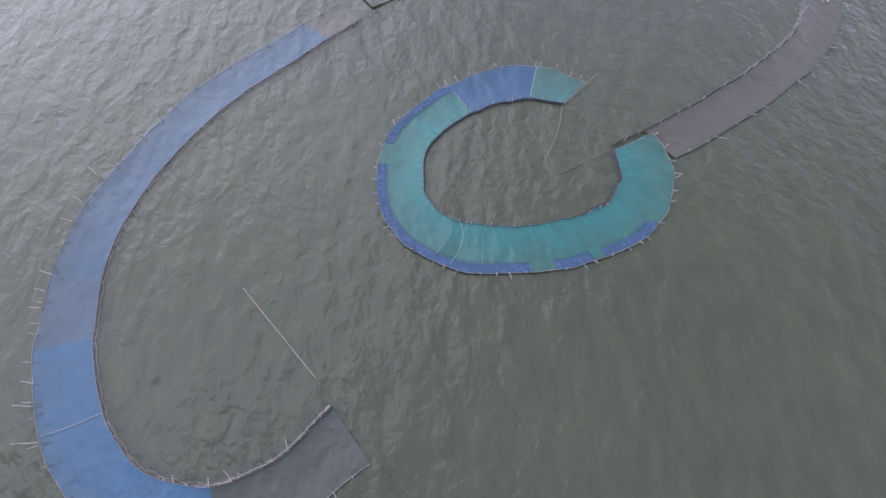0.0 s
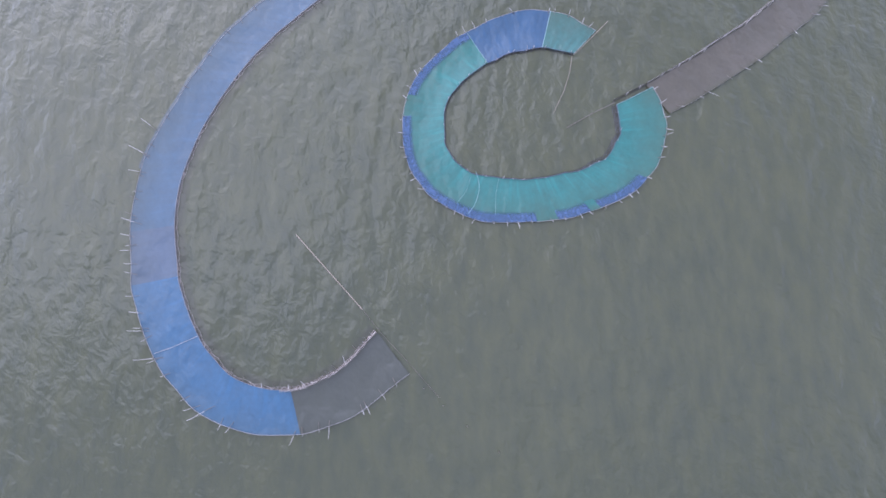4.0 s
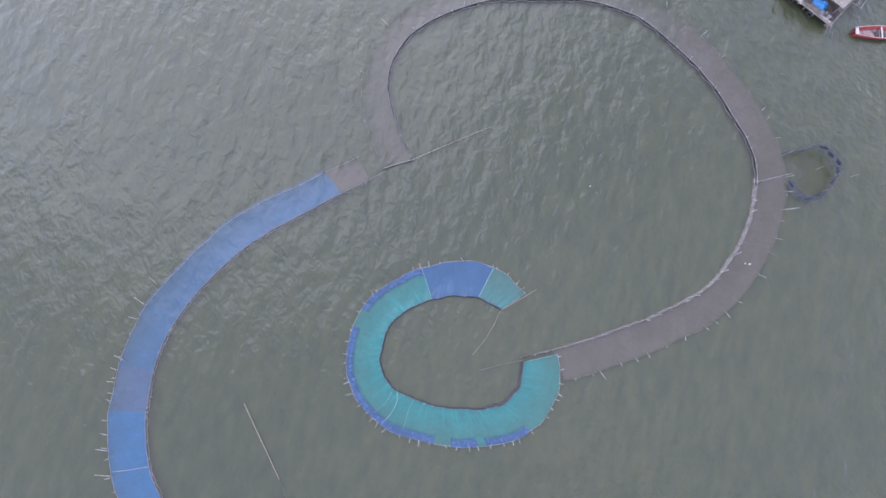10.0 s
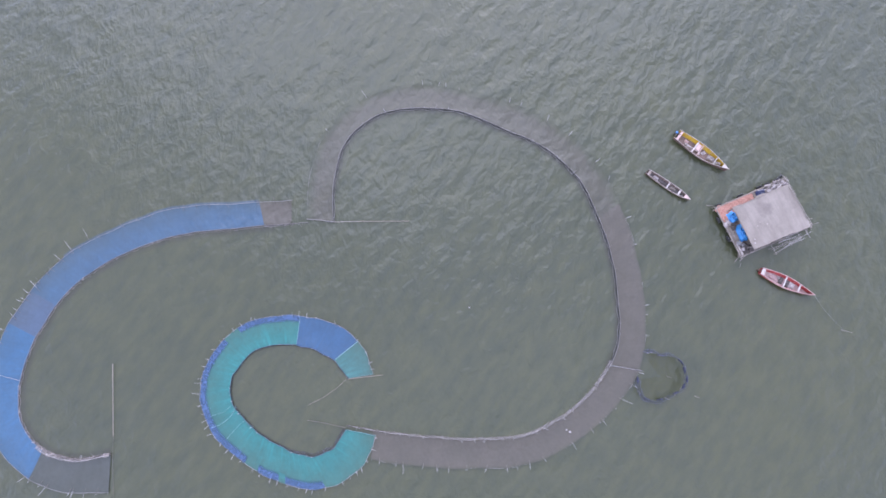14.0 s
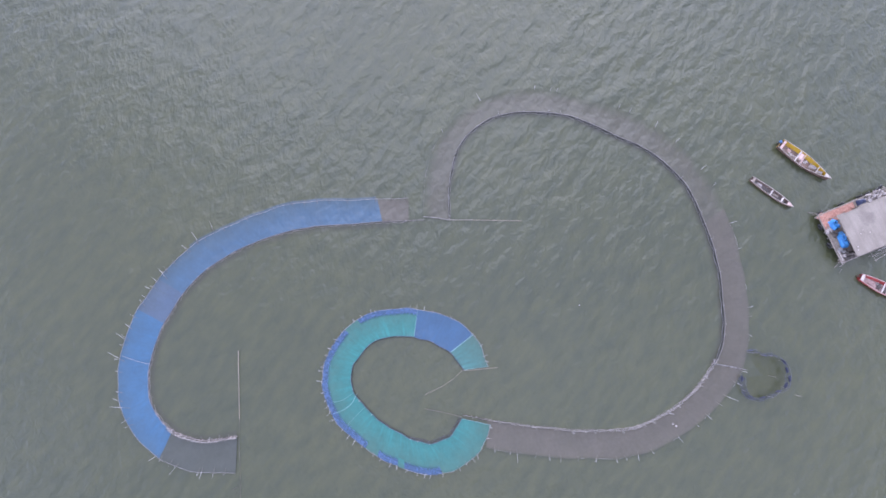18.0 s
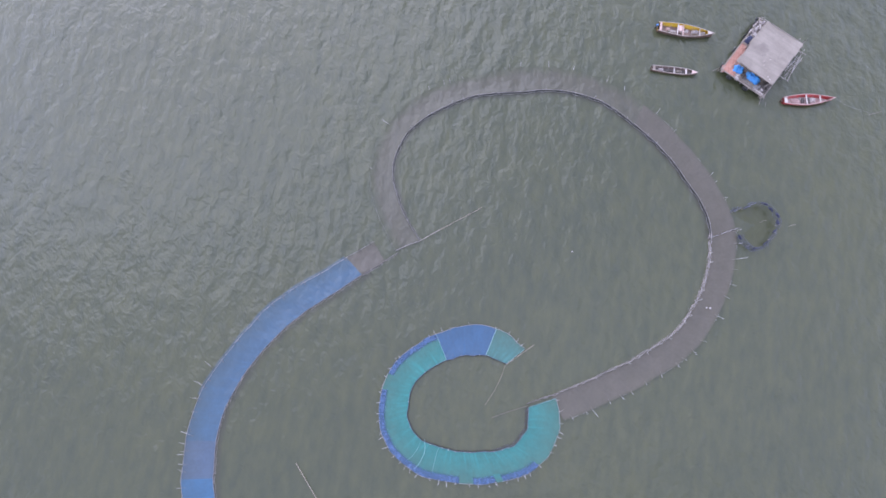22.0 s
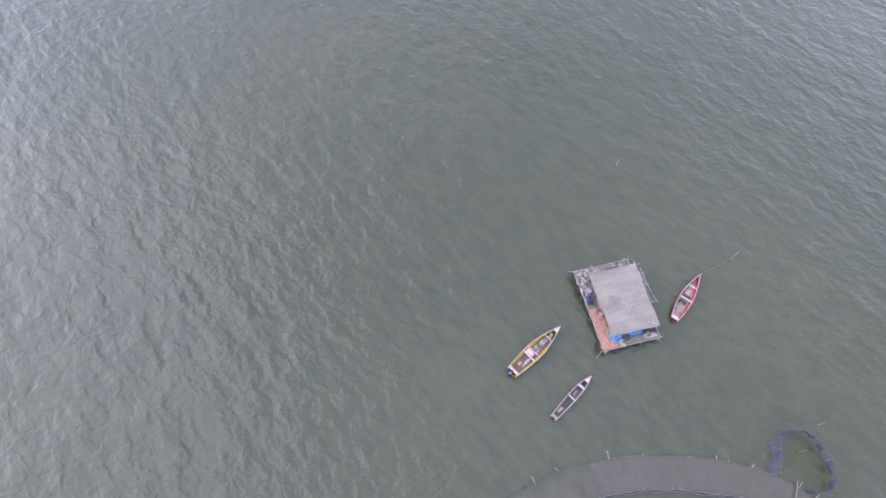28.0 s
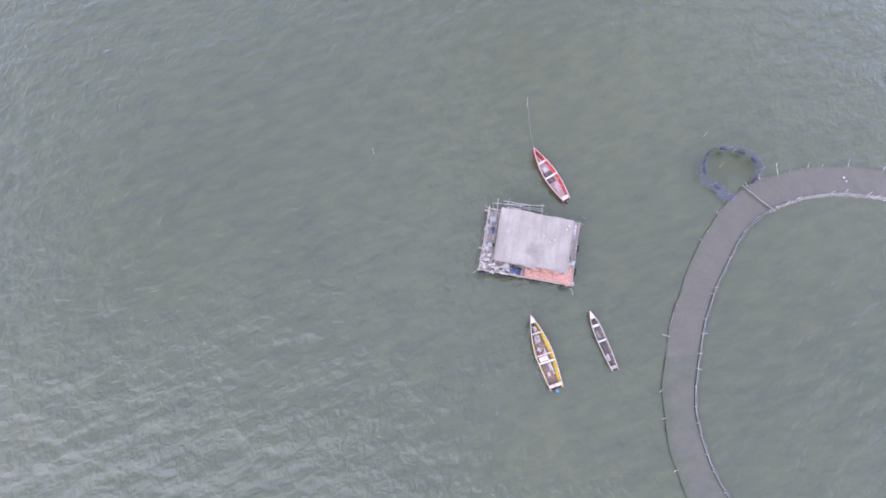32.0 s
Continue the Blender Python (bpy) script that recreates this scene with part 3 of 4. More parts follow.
smooth(part("net_wall", sheet(beside(gate, -0.10), beside(gate, 0.05), 4, 0.12, 0.36, 0, 0.03), NET_STRIP, heart, "pale upright netting across the band"))
part("cross_rope", bar(raised(gate, 0.36, 0.05), 0.013, 5), ROPE, heart)
part("cross_rope", bar([(-0.68, 11.94, 0.2), (0.7, 11.8, 0.2), (2.18, 11.55, 0.2)], 0.03), ROPE_GREY, heart)

# ---------------------------------------------------------------- curled inner pen
CURL_OUT = ragged(spline([(6.55, -10.56), (5.37, -13.23), (3.02, -15.00), (0.15, -15.60), (-2.73, -14.96), (-5.44, -13.79), (-7.86, -12.10), (-9.98, -10.06), (-11.26, -7.40), (-11.40, -4.48), (-10.18, -1.80), (-8.15, 0.33), (-5.47, 1.52), (-2.53, 1.77), (0.40, 1.34), (3.16, 0.29), (5.26, -1.71), (6.31, -4.47)], 280), 0.07, 1.05, 8)
CURL_IN = ragged(spline([(3.51, -9.90), (2.28, -11.63), (0.35, -12.41), (-1.74, -12.04), (-3.64, -11.10), (-5.44, -9.96), (-7.01, -8.53), (-8.17, -6.77), (-8.29, -4.67), (-7.18, -2.88), (-5.52, -1.57), (-3.45, -1.17), (-1.34, -1.41), (0.69, -2.05), (2.51, -3.13), (3.73, -4.86)], 280), 0.09, 0.75, 9)
curl = thing("curled_pen", "curled fish pen of teal and blue netting staked in water", "fish pen", "fish pen nets")
EDGE = CURL_OUT + (CURL_IN - CURL_OUT) * 0.25
for a0, a1, b0, b1, mat, lab in ((0.0, 0.79, 0.0, 0.79, NET_TEAL, "teal netting"), (0.79, 0.925, 0.79, 0.925, NET_DEEP, "blue netting"), (0.925, 1.0, 0.925, 1.0, NET_TEAL_THIN, "thin teal netting")):
    n = max(14, int((a1 - a0) * 200))
    smooth(part("net_panel", sheet(cut(CURL_OUT, a0, a1, n), cut(CURL_IN, b0, b1, n), seed=a0 * 5), mat, curl, lab))
for a0, a1 in ((0.15, 0.295), (0.325, 0.62), (0.655, 0.79)):
    smooth(part("net_border", sheet(cut(CURL_OUT, a0, a1, 60), cut(EDGE, a0, a1, 60), 6, 0.17, 0.11, 0, 0.02), NET_BORDER, curl, "blue net border"))
for a, b in ((0.925, 0.925), (1.0, 1.0), (0.0, 0.0), (0.79, 0.79)):
    p, q = cut(CURL_OUT, a, a, 1)[0], cut(CURL_IN, b, b, 1)[0]
    part("seam_rope", bar([(*p, 0.16), (*((p + q) / 2), 0.08), (*q, 0.16)], 0.022 if a == 0.925 else 0.012, 5), TEAL_CORD, curl, "pale teal cord")
part("edge_rope", bar(raised(CURL_OUT, 0.15, 0.05), 0.014, 5), ROPE, curl)
part("edge_rope", bar(raised(CURL_IN, 0.24, 0.06), 0.014, 5), ROPE_BLUE, curl)
part("loose_rope", bar([(x, y, 0.17) for x, y in spline([(-7.75, -7.3), (-8.3, -8.35), (-9.3, -9.1), (-10.2, -9.35)], 14)], 0.015, 5), TEAL_CORD, curl)
# real dark netting, made wider at its start to draw the shadow there
smooth(part("net_wall", sheet(beside(CURL_IN, -np.interp(np.linspace(0, 1, 280), (0, 0.16, 0.24, 1), (0.34, 0.32, 0.15, 0.13))), CURL_IN, 3, 0.015, 0.24, 0, 0.03), NET_WALL, curl, "dark upright netting along the inner edge"))
for line in (((-8.3, -7.35), (-9.3, -8.0), (-10.9, -8.3)), ((-6.75, -8.7), (-7.7, -9.5), (-8.75, -10.7))):
    part("seam_rope", bar([(x, y, 0.13) for x, y in spline(line, 10)], 0.007, 5), TEAL_CORD, curl, "thin pale teal cord")
EDGE_PATCH = cut(CURL_OUT, 0.232, 0.247, 6)
smooth(part("net_patch", sheet(EDGE_PATCH, EDGE_PATCH + (cut(CURL_IN, 0.232, 0.247, 6) - EDGE_PATCH) * 0.26, 4, 0.19, 0.15, 0, 0.01), NET_TEAL, curl, "small teal patch on the border"))
stakes(curl, CURL_OUT, 0.9, 0.25, 0.6, 1, wet=0.2)
stakes(curl, CURL_IN, 0.8, 0.25, 0.45, radius=0.019)
part("leader_pole", bar([(3.55, -4.9, 0.15), (2.6, -5.75, 0.08), (1.3, -6.6, 0.05), (-0.4, -7.42, 0.03)], 0.013), BAMBOO_MID, curl)
part("leader_pole", bar([(3.7, -4.9, 0.15), (5.6, -4.72, 0.2), (7.35, -4.55, 0.4)], 0.018), BAMBOO_MID, curl)

# ---------------------------------------------------------------- small ring pen
ring = thing("ring_pen", "small round fish trap of dark blue netting on thin stakes", "fish trap", "fish pen nets")
RING = spline([(34.0, -3.2), (35.6, -3.1), (37.2, -3.7), (38.0, -5.0), (37.7, -6.4), (36.7, -7.2), (35.2, -7.7), (33.9, -7.3), (33.3, -6.4), (33.2, -5.5)], 90)
RING = ragged(RING, 0.2, 0.7, 2)
RING_FOOT = ragged(beside(RING, 0.22), 0.2, 0.6, 11)
ring_wall = smooth(part("net_wall", sheet(RING_FOOT, RING, 8, 0.03, 1.25, 0.12, 0.22), NET_RING, ring))
part("top_rope", bar(raised(RING, 1.24, 0.16), 0.007, 5), ROPE_BLUE, ring_wall)
part("foot_rope", bar(raised(RING_FOOT, 0.06, 0.05), 0.008, 5), ROPE_BLUE, ring_wall)
stakes(ring, RING, 1.15, 0.9, 1.3, radius=0.013, mat=BAMBOO_GREY)
centre = np.array([(35.6, -5.4)])
smooth(part("net_floor", sheet(beside(RING, 0.25)[::3], np.repeat(centre, 30, 0) + (RING[::3] - centre) * 0.06, 10, 0.004, 0.006, 0, 0), NET_ALGAE, ring, "algae-green net below the surface"))
for x, y, h in ((36.3, -5.4, 1.1), (38.9, -7.4, 1.0), (34.1, -2.9, 1.3)):
    part("stake", bar([(x, y, -0.6), (x + 0.15, y - 0.1, h)], 0.019, 5, 0.7), BAMBOO_GREY, ring)
for k, (u, z) in enumerate(((0.985, 0.5), (0.44, 0.9), (0.37, 0.7), (0.30, 0.9), (0.50, 0.6), (0.58, 0.5), (0.72, 0.4), (0.82, 0.45), (0.14, 0.5))):
    x, y = cut(RING, u, u, 1)[0]
    dx, dy = cut(RING, min(u + 0.01, 1), min(u + 0.01, 1), 1)[0] - cut(RING, u - 0.01, u - 0.01, 1)[0]
    turn = math.atan2(dy, dx)
    bm = bmesh.new()
    bmesh.ops.create_icosphere(bm, subdivisions=3, radius=1)
    for w in bm.verts:
        c = Vector((w.co.x * 0.3, w.co.y * 0.055, w.co.z * 0.2)) * (1 + 0.9 * noise.noise(w.co * 2.2 + Vector((k * 3, 0, 0))))
        c.rotate(Euler((0, 0, turn)))
        w.co = c + Vector((x, y, z))
    smooth(part("net_bundle", bm, NET_BUNDLE, ring_wall, "gathered dark navy netting"))

# ---------------------------------------------------------------- materials of the hut and the boats
TIMBER = surface("weathered_timber", (0.13, 0.115, 0.10), (0.32, 0.29, 0.25), 3, 0.85, 0.4, 30, stretch=(1, 4, 4))
LOG = surface("grey_driftwood_log", (0.16, 0.145, 0.13), (0.4, 0.37, 0.33), 2, 0.85, 0.4)
PLANK = surface("split_bamboo_floor", (0.15, 0.13, 0.11), (0.36, 0.32, 0.27), 2.5, 0.8, 0.3, 40, stretch=(5, 1, 1))


def roofing():
    """Fibre-cement sheets: lichen grain, run marks down the slope and one large damp blotch."""
    m, nt, p = material("grey_roof_sheet")
    v = place(nt)
    big = node(nt, "ShaderNodeTexNoise", Scale=0.8, Detail=6.0, Roughness=0.65)
    nt.links.new(v, big.inputs["Vector"])
    runs = node(nt, "ShaderNodeTexNoise", Scale=1.0, Detail=3.0)
    nt.links.new(mapped(nt, v, (3.2, 0.5, 1)), runs.inputs["Vector"])
    grain = node(nt, "ShaderNodeTexNoise", Scale=14.0, Detail=3.0)
    nt.links.new(v, grain.inputs["Vector"])
    tone = maths(nt, "ADD", maths(nt, "MULTIPLY", big.outputs[0], 0.5), maths(nt, "ADD", maths(nt, "MULTIPLY", runs.outputs[0], 0.3), maths(nt, "MULTIPLY", grain.outputs[0], 0.2)))
    info = nt.nodes.new("ShaderNodeObjectInfo")
    tone = maths(nt, "ADD", tone, maths(nt, "MULTIPLY", maths(nt, "SUBTRACT", info.outputs["Random"], 0.5), 0.07))
    dry = ramp(nt, tone, [(0.36, (0.105, 0.086, 0.066)), (0.52, (0.138, 0.115, 0.090)), (0.68, (0.178, 0.150, 0.120))])
    far = nt.nodes.new("ShaderNodeVectorMath")
    far.operation = "DISTANCE"
    far.inputs[1].default_value = (3.7, -2.0, 2.5)
    nt.links.new(mapped(nt, v, (1, 1, 1)), far.inputs[0])
    reach = maths(nt, "ADD", far.outputs["Value"], maths(nt, "MULTIPLY", maths(nt, "SUBTRACT", big.outputs[0], 0.5), 3.0))
    blotch = ramp(nt, reach, [(0.3, (1,) * 3), (1.7, (0,) * 3)])
    damp = nt.nodes.new("ShaderNodeMix")
    damp.data_type = "RGBA"
    nt.links.new(maths(nt, "MULTIPLY", blotch, 0.68), damp.inputs[0])
    nt.links.new(dry, damp.inputs[6])
    damp.inputs[7].default_value = (0.082, 0.066, 0.053, 1)
    nt.links.new(damp.outputs[2], p.inputs["Base Color"])
    p.inputs["Roughness"].default_value = 0.8
    b = node(nt, "ShaderNodeBump", Strength=0.3, Distance=0.02)
    nt.links.new(grain.outputs[0], b.inputs["Height"])
    nt.links.new(b.outputs[0], p.inputs["Normal"])
    return m


ROOF = roofing()
ORANGE = surface("faded_orange_cloth", (0.30, 0.10, 0.065), (0.58, 0.36, 0.29), 7, 0.85, 0.6, 16)
BLUE_TARP = surface("bright_blue_tarpaulin", (0.01, 0.18, 0.58), (0.05, 0.42, 0.90), 3, 0.5, 0.5, 14)
NAVY_TARP = surface("navy_tarpaulin", (0.008, 0.014, 0.06), (0.03, 0.05, 0.15), 3, 0.6, 0.5, 14)
WHITE = surface("dirty_white_plastic", (0.30, 0.29, 0.29), (0.56, 0.54, 0.53), 6, 0.5, 0.1)
SACK = surface("pale_woven_sack", (0.30, 0.28, 0.28), (0.55, 0.52, 0.52), 5, 0.9, 0.5)
RUBBER = surface("black_rubber", (0.012, 0.012, 0.013), (0.035, 0.034, 0.034), 6, 0.8, 0.2)
GREY_BOX = surface("grey_plastic", (0.16, 0.17, 0.18), (0.34, 0.35, 0.36), 4, 0.5, 0.1)
DARK_WALL = surface("dark_slatted_wall", (0.05, 0.045, 0.04), (0.14, 0.125, 0.11), 3, 0.85, 0.4, 30, stretch=(6, 6, 1))
YELLOW = surface("worn_yellow_paint", (0.46, 0.29, 0.015), (0.74, 0.53, 0.035), 3, 0.55, 0.2)
BROWN_HULL = surface("brown_hull_paint", (0.10, 0.06, 0.045), (0.24, 0.15, 0.11), 4, 0.7, 0.3)
BILGE = surface("damp_bilge_boards", (0.10, 0.066, 0.052), (0.25, 0.175, 0.145), 5, 0.8, 0.3)
RIM = surface("weathered_cream_rim", (0.32, 0.29, 0.26), (0.58, 0.545, 0.505), 5, 0.7, 0.3)
RED = surface("worn_red_paint", (0.34, 0.028, 0.03), (0.56, 0.085, 0.08), 3, 0.55, 0.2)
PINK_RIM = surface("faded_pink_paint", (0.46, 0.31, 0.29), (0.70, 0.54, 0.51), 4, 0.6, 0.2)
PALE_BOARD = surface("pale_thwart_board", (0.42, 0.40, 0.39), (0.66, 0.63, 0.61), 4, 0.7, 0.2)
ROSE_BILGE = surface("rose_grey_bilge", (0.27, 0.18, 0.175), (0.50, 0.38, 0.365), 4, 0.8, 0.3)
GREY_WOOD = surface("bare_grey_wood", (0.20, 0.165, 0.14), (0.42, 0.37, 0.33), 4, 0.85, 0.4)
GREY_BILGE = surface("dull_brown_planking", (0.10, 0.072, 0.057), (0.25, 0.19, 0.16), 5, 0.8, 0.3)
DARK_BILGE = surface("dark_wet_bilge", (0.035, 0.03, 0.028), (0.12, 0.10, 0.09), 5, 0.7, 0.3)
BLUE_PLASTIC = surface("blue_plastic", (0.02, 0.12, 0.35), (0.05, 0.24, 0.55), 5, 0.45, 0.1)
CLOTH_GREY = surface("bundled_grey_net", (0.21, 0.195, 0.20), (0.46, 0.43, 0.43), 7, 0.9, 0.6)


def heap(bm, cx, cy, z, rx, ry, h, seed, lumps=0.35, n=14):
    """A heap or draped cloth: a low uneven mound that meets what it lies on."""
    grid = []
    for i in range(n + 1):
        row = []
        for j in range(n + 1):
            a, b = 2 * i / n - 1, 2 * j / n - 1
            edge = 1 + 0.12 * noise.noise((a * 2 + seed, b * 2, 3.0))
            x, y = cx + rx * a * edge, cy + ry * b * edge
            top = max(0.0, (1 - abs(a) ** 3.2) * (1 - abs(b) ** 3.2))
            row.append(bm.verts.new((x, y, z + 0.012 + h * top * (1 + lumps * noise.noise((a * 2.6 + seed, b * 2.6, 1.0))))))
        grid.append(row)
    for r, s in zip(grid, grid[1:]):
        for j in range(n):
            bm.faces.new((r[j], s[j], s[j + 1], r[j + 1]))
    rim = grid[0] + [r[-1] for r in grid[1:]] + grid[-1][-2::-1] + [r[0] for r in grid[-2:0:-1]]
    low = [bm.verts.new((v.co.x, v.co.y, z)) for v in rim]
    for k in range(len(rim)):
        bm.faces.new((rim[k], low[k], low[(k + 1) % len(rim)], rim[(k + 1) % len(rim)]))
    bmesh.ops.recalc_face_normals(bm, faces=bm.faces[:])
    return bm


def lathe(profile, sides=14):
    """A round body from (radius, height) pairs."""
    bm = bmesh.new()
    rows_ = [[bm.verts.new((r * math.cos(a), r * math.sin(a), z)) for a in (2 * math.pi * k / sides for k in range(sides))] for r, z in profile]
    for a, b in zip(rows_, rows_[1:]):
        for k in range(sides):
            bm.faces.new((a[k], a[(k + 1) % sides], b[(k + 1) % sides], b[k]))
    bm.faces.new(rows_[0][::-1])
    bm.faces.new(rows_[-1])
    return bm


# ---------------------------------------------------------------- stilt hut
HUT = pose(42.79, 11.80, 0, 0, 0, 22)
DECK, EAVES = 0.62, 2.08
hut = thing("stilt_hut", "weathered bamboo fishing hut on stilts under a grey sheet roof", "hut", at=HUT)
hr = random.Random(21)
for x in (0.15, 2.1, 4.05, 6.0, 7.85):
    for y in (-0.2, -2.7, -5.3):
        j = hr.uniform(-0.08, 0.08)
        part("stilt", bar([(x + j, y, -1.5), (x, y + j, DECK - 0.1)], 0.075, 7), LOG, hut)
for y in (-0.06, -1.9, -3.7, -5.42):
    part("beam", bar([(-0.25 + hr.uniform(-0.2, 0.1), y, DECK - 0.14), (4, y + hr.uniform(-0.05, 0.05), DECK - 0.12), (8.2 + hr.uniform(-0.1, 0.25), y, DECK - 0.14)], 0.07, 7), LOG, hut)
for y in (0.06, -5.6):
    part("edge_log", bar([(-0.15, y, DECK + 0.05), (3.5, y + hr.uniform(-0.06, 0.06), DECK + 0.04), (8.1, y, DECK + 0.06)], 0.07, 7), LOG, hut, "pale grey edge log")
for x in (-0.12, 8.08):
    part("edge_log", bar([(x, 0.2, DECK + 0.07), (x + hr.uniform(-0.05, 0.05), -2.8, DECK + 0.05), (x, -5.8, DECK + 0.07)], 0.065, 7), LOG, hut, "pale grey edge log")
roof_posts = [(0.8, -0.75), (3.8, -0.72), (6.8, -0.75), (0.8, -5.0), (3.8, -5.02), (6.8, -5.0)]
for x, y in roof_posts:
    part("roof_post", bar([(x, y, DECK - 0.02), (x + hr.uniform(-0.03, 0.03), y, EAVES + 0.030)], 0.055, 7), LOG, hut)
for y in (-0.72, -2.85, -5.0):
    part("roof_beam", bar([(0.6, y, EAVES + 0.02 * (y < -2)), (7.0, y, EAVES)], 0.05, 6), LOG, hut)
# low slatted walls under the roof
for x0, y0, x1, y1, h in ((1.0, -5.0, 6.7, -5.0, 1.5), (6.75, -4.9, 6.75, -1.0, 1.4)):
    bm = bmesh.new()
    n = int(math.hypot(x1 - x0, y1 - y0) / 0.22)
    for k in range(n):
        u = (k + 0.5) / n
        cx, cy = x0 + (x1 - x0) * u, y0 + (y1 - y0) * u
        w, d = (0.09, 0.015) if abs(x1 - x0) > 0.1 else (0.015, 0.09)
        box(bm, cx - w, cx + w, cy - d, cy + d, DECK, DECK + h * hr.uniform(0.9, 1.0))
    part("wall_panel", bm, DARK_WALL, hut, "dark slatted wall")


# roof sheets, lapped like tiles in three rows
def roof_sheet(w, d, waves=7):
    bm = bmesh.new()
    n = waves * 4
    top = [[bm.verts.new((w * (i / n - 0.5), d * (j / 2 - 0.5), 0.004 * math.sin(2 * math.pi * i * waves / n))) for j in range(3)] for i in range(n + 1)]
    low = [[bm.verts.new(v.co - Vector((0, 0, 0.02))) for v in r] for r in top]
    for r, s in zip(top, top[1:]):
        for j in range(2):
            bm.faces.new((r[j], s[j], s[j + 1], r[j + 1]))
    for r, s in zip(low, low[1:]):
        for j in range(2):
            bm.faces.new((r[j + 1], s[j + 1], s[j], r[j]))
    for a, b in ((0, 0), (2, 1)):
        for (r, s), (q, p) in zip(zip(top, top[1:]), zip(low, low[1:])):
            bm.faces.new((s[a], r[a], q[a], p[a]) if b == 0 else (r[a], s[a], p[a], q[a]))
    return bm


cols, rws = 7, 2
bm = bmesh.new()
for y in (-0.9, -2.05, -2.9, -3.75, -4.9):
    tube(bm, [(0.7, y, EAVES + 0.055), (6.9, y + hr.uniform(-0.04, 0.04), EAVES + 0.055)], 0.022, 5)
roof = part("roof", bm, LOG, hut, "grey sheet roof on thin purlins")
for i in range(cols):
    for j in range(rws):
        x = 0.70 + 6.3 * (i + 0.5) / cols
        y = -0.68 - 4.7 * (j + 0.5) / rws
        old = i < 4 and j == 0
        bm = roof_sheet(6.3 / cols + 0.09, 4.7 / rws + 0.14)
        bm.transform(pose(x + hr.uniform(-0.02, 0.02), y + hr.uniform(-0.13, 0.13), EAVES + 0.090 + 0.006 * (i % 2) + 0.01 * (j == 0), hr.uniform(-0.15, 0.15) + (1.2 if j == 0 else -1.2), hr.uniform(-0.2, 0.2), hr.uniform(-0.8, 0.8)))
        part("roof_sheet", bm, ROOF, roof, "stained grey roof sheet" if old else "")
for x, y, a, L in ((0.7, -3.1, 88, 4.2), (6.97, -2.9, 91, 4.0), (3.5, -0.66, 1, 5.2)):
    ob = part("roof_batten", bar([(-L / 2, 0, 0), (0, 0, 0.02), (L / 2, 0, 0)], 0.03, 5), LOG, hut)
    ob.matrix_basis = pose(x, y, EAVES + 0.160, 0, 0, a)
# floor
bm = bmesh.new()
for y in (-0.6, -1.4, -2.4, -3.2, -4.3, -5.0):
    tube(bm, [(0.0, y, DECK - 0.06), (8.0, y + hr.uniform(-0.04, 0.04), DECK - 0.06)], 0.035, 5)
floor = part("floor", bm, LOG, hut, "split bamboo floor on round joists")
floor_plank = bmesh.new()
box(floor_plank, -0.085, 0.085, -2.75, 2.75, -0.02, 0.02)
first = part("floor_plank", floor_plank, PLANK, floor)
first.location = (0.02, -2.75, DECK)
for k in range(1, 42):
    ob = new("floor_plank", first.data)
    ob.parent = floor
    ob.location = (0.02 + 0.193 * k, -2.75 + hr.uniform(-0.08, 0.08), DECK + hr.uniform(-0.008, 0.008))
    ob.rotation_euler = (0, 0, radians(hr.uniform(-0.7, 0.7)))
    ob.scale = (1, hr.uniform(0.95, 1.05), 1)
# pole rack beyond the long side
for k in range(16):
    y, x0 = -5.62 - 0.066 * k + hr.uniform(-0.06, 0.06), 3.2 + hr.uniform(-0.5, 2.2)
    a = hr.uniform(-0.25, 0.2)
    part("rack_pole", bar([(x0, y - a, DECK + 0.12 + 0.03 * (k % 3)), (x0 + hr.uniform(1.3, 3.0), y + a, DECK + 0.16 + 0.03 * (k % 3))], 0.019, 5, 0.7), (BAMBOO_GREY, BAMBOO, BAMBOO_GREY, LOG)[k % 4], hut)
for x in (3.3, 4.4, 5.4, 6.5, 7.3):
    part("rack_bracket", bar([(x, -5.2, DECK + 0.04), (x + hr.uniform(-0.15, 0.15), -6.5 - hr.uniform(0, 0.45), DECK + 0.1)], 0.02, 5), BAMBOO_GREY, hut)
# rails and loose sticks at the open end
for x, y, h in ((8.0, -0.1, 0.7), (8.0, -1.6, 0.6), (7.95, -3.2, 0.7), (8.0, -4.8, 1.0), (8.02, -5.5, 1.3), (-0.1, -0.05, 0.7), (-0.1, -5.5, 0.6)):
    part("rail_post", bar([(x, y, DECK - 0.3), (x + hr.uniform(-0.12, 0.12), y + hr.uniform(-0.1, 0.1), DECK + h)], 0.03, 5, 0.8), BAMBOO_GREY, hut)
part("rail", bar([(8.0, 0.1, DECK + 0.42), (7.97, -2.6, DECK + 0.38), (8.02, -5.6, DECK + 0.45)], 0.022, 5), BAMBOO_GREY, hut)
for k in range(26):
    x, y = hr.uniform(7.0, 8.15), -0.9 - 0.175 * k
    part("platform_slat", bar([(7.0 + hr.uniform(-0.1, 0.3), y, DECK + 0.05), (8.15 + hr.uniform(-0.2, 0.2), y + hr.uniform(-0.12, 0.12), DECK + 0.06)], hr.uniform(0.018, 0.035), 4), (BAMBOO_GREY, LOG, BAMBOO_MID)[k % 3], hut)
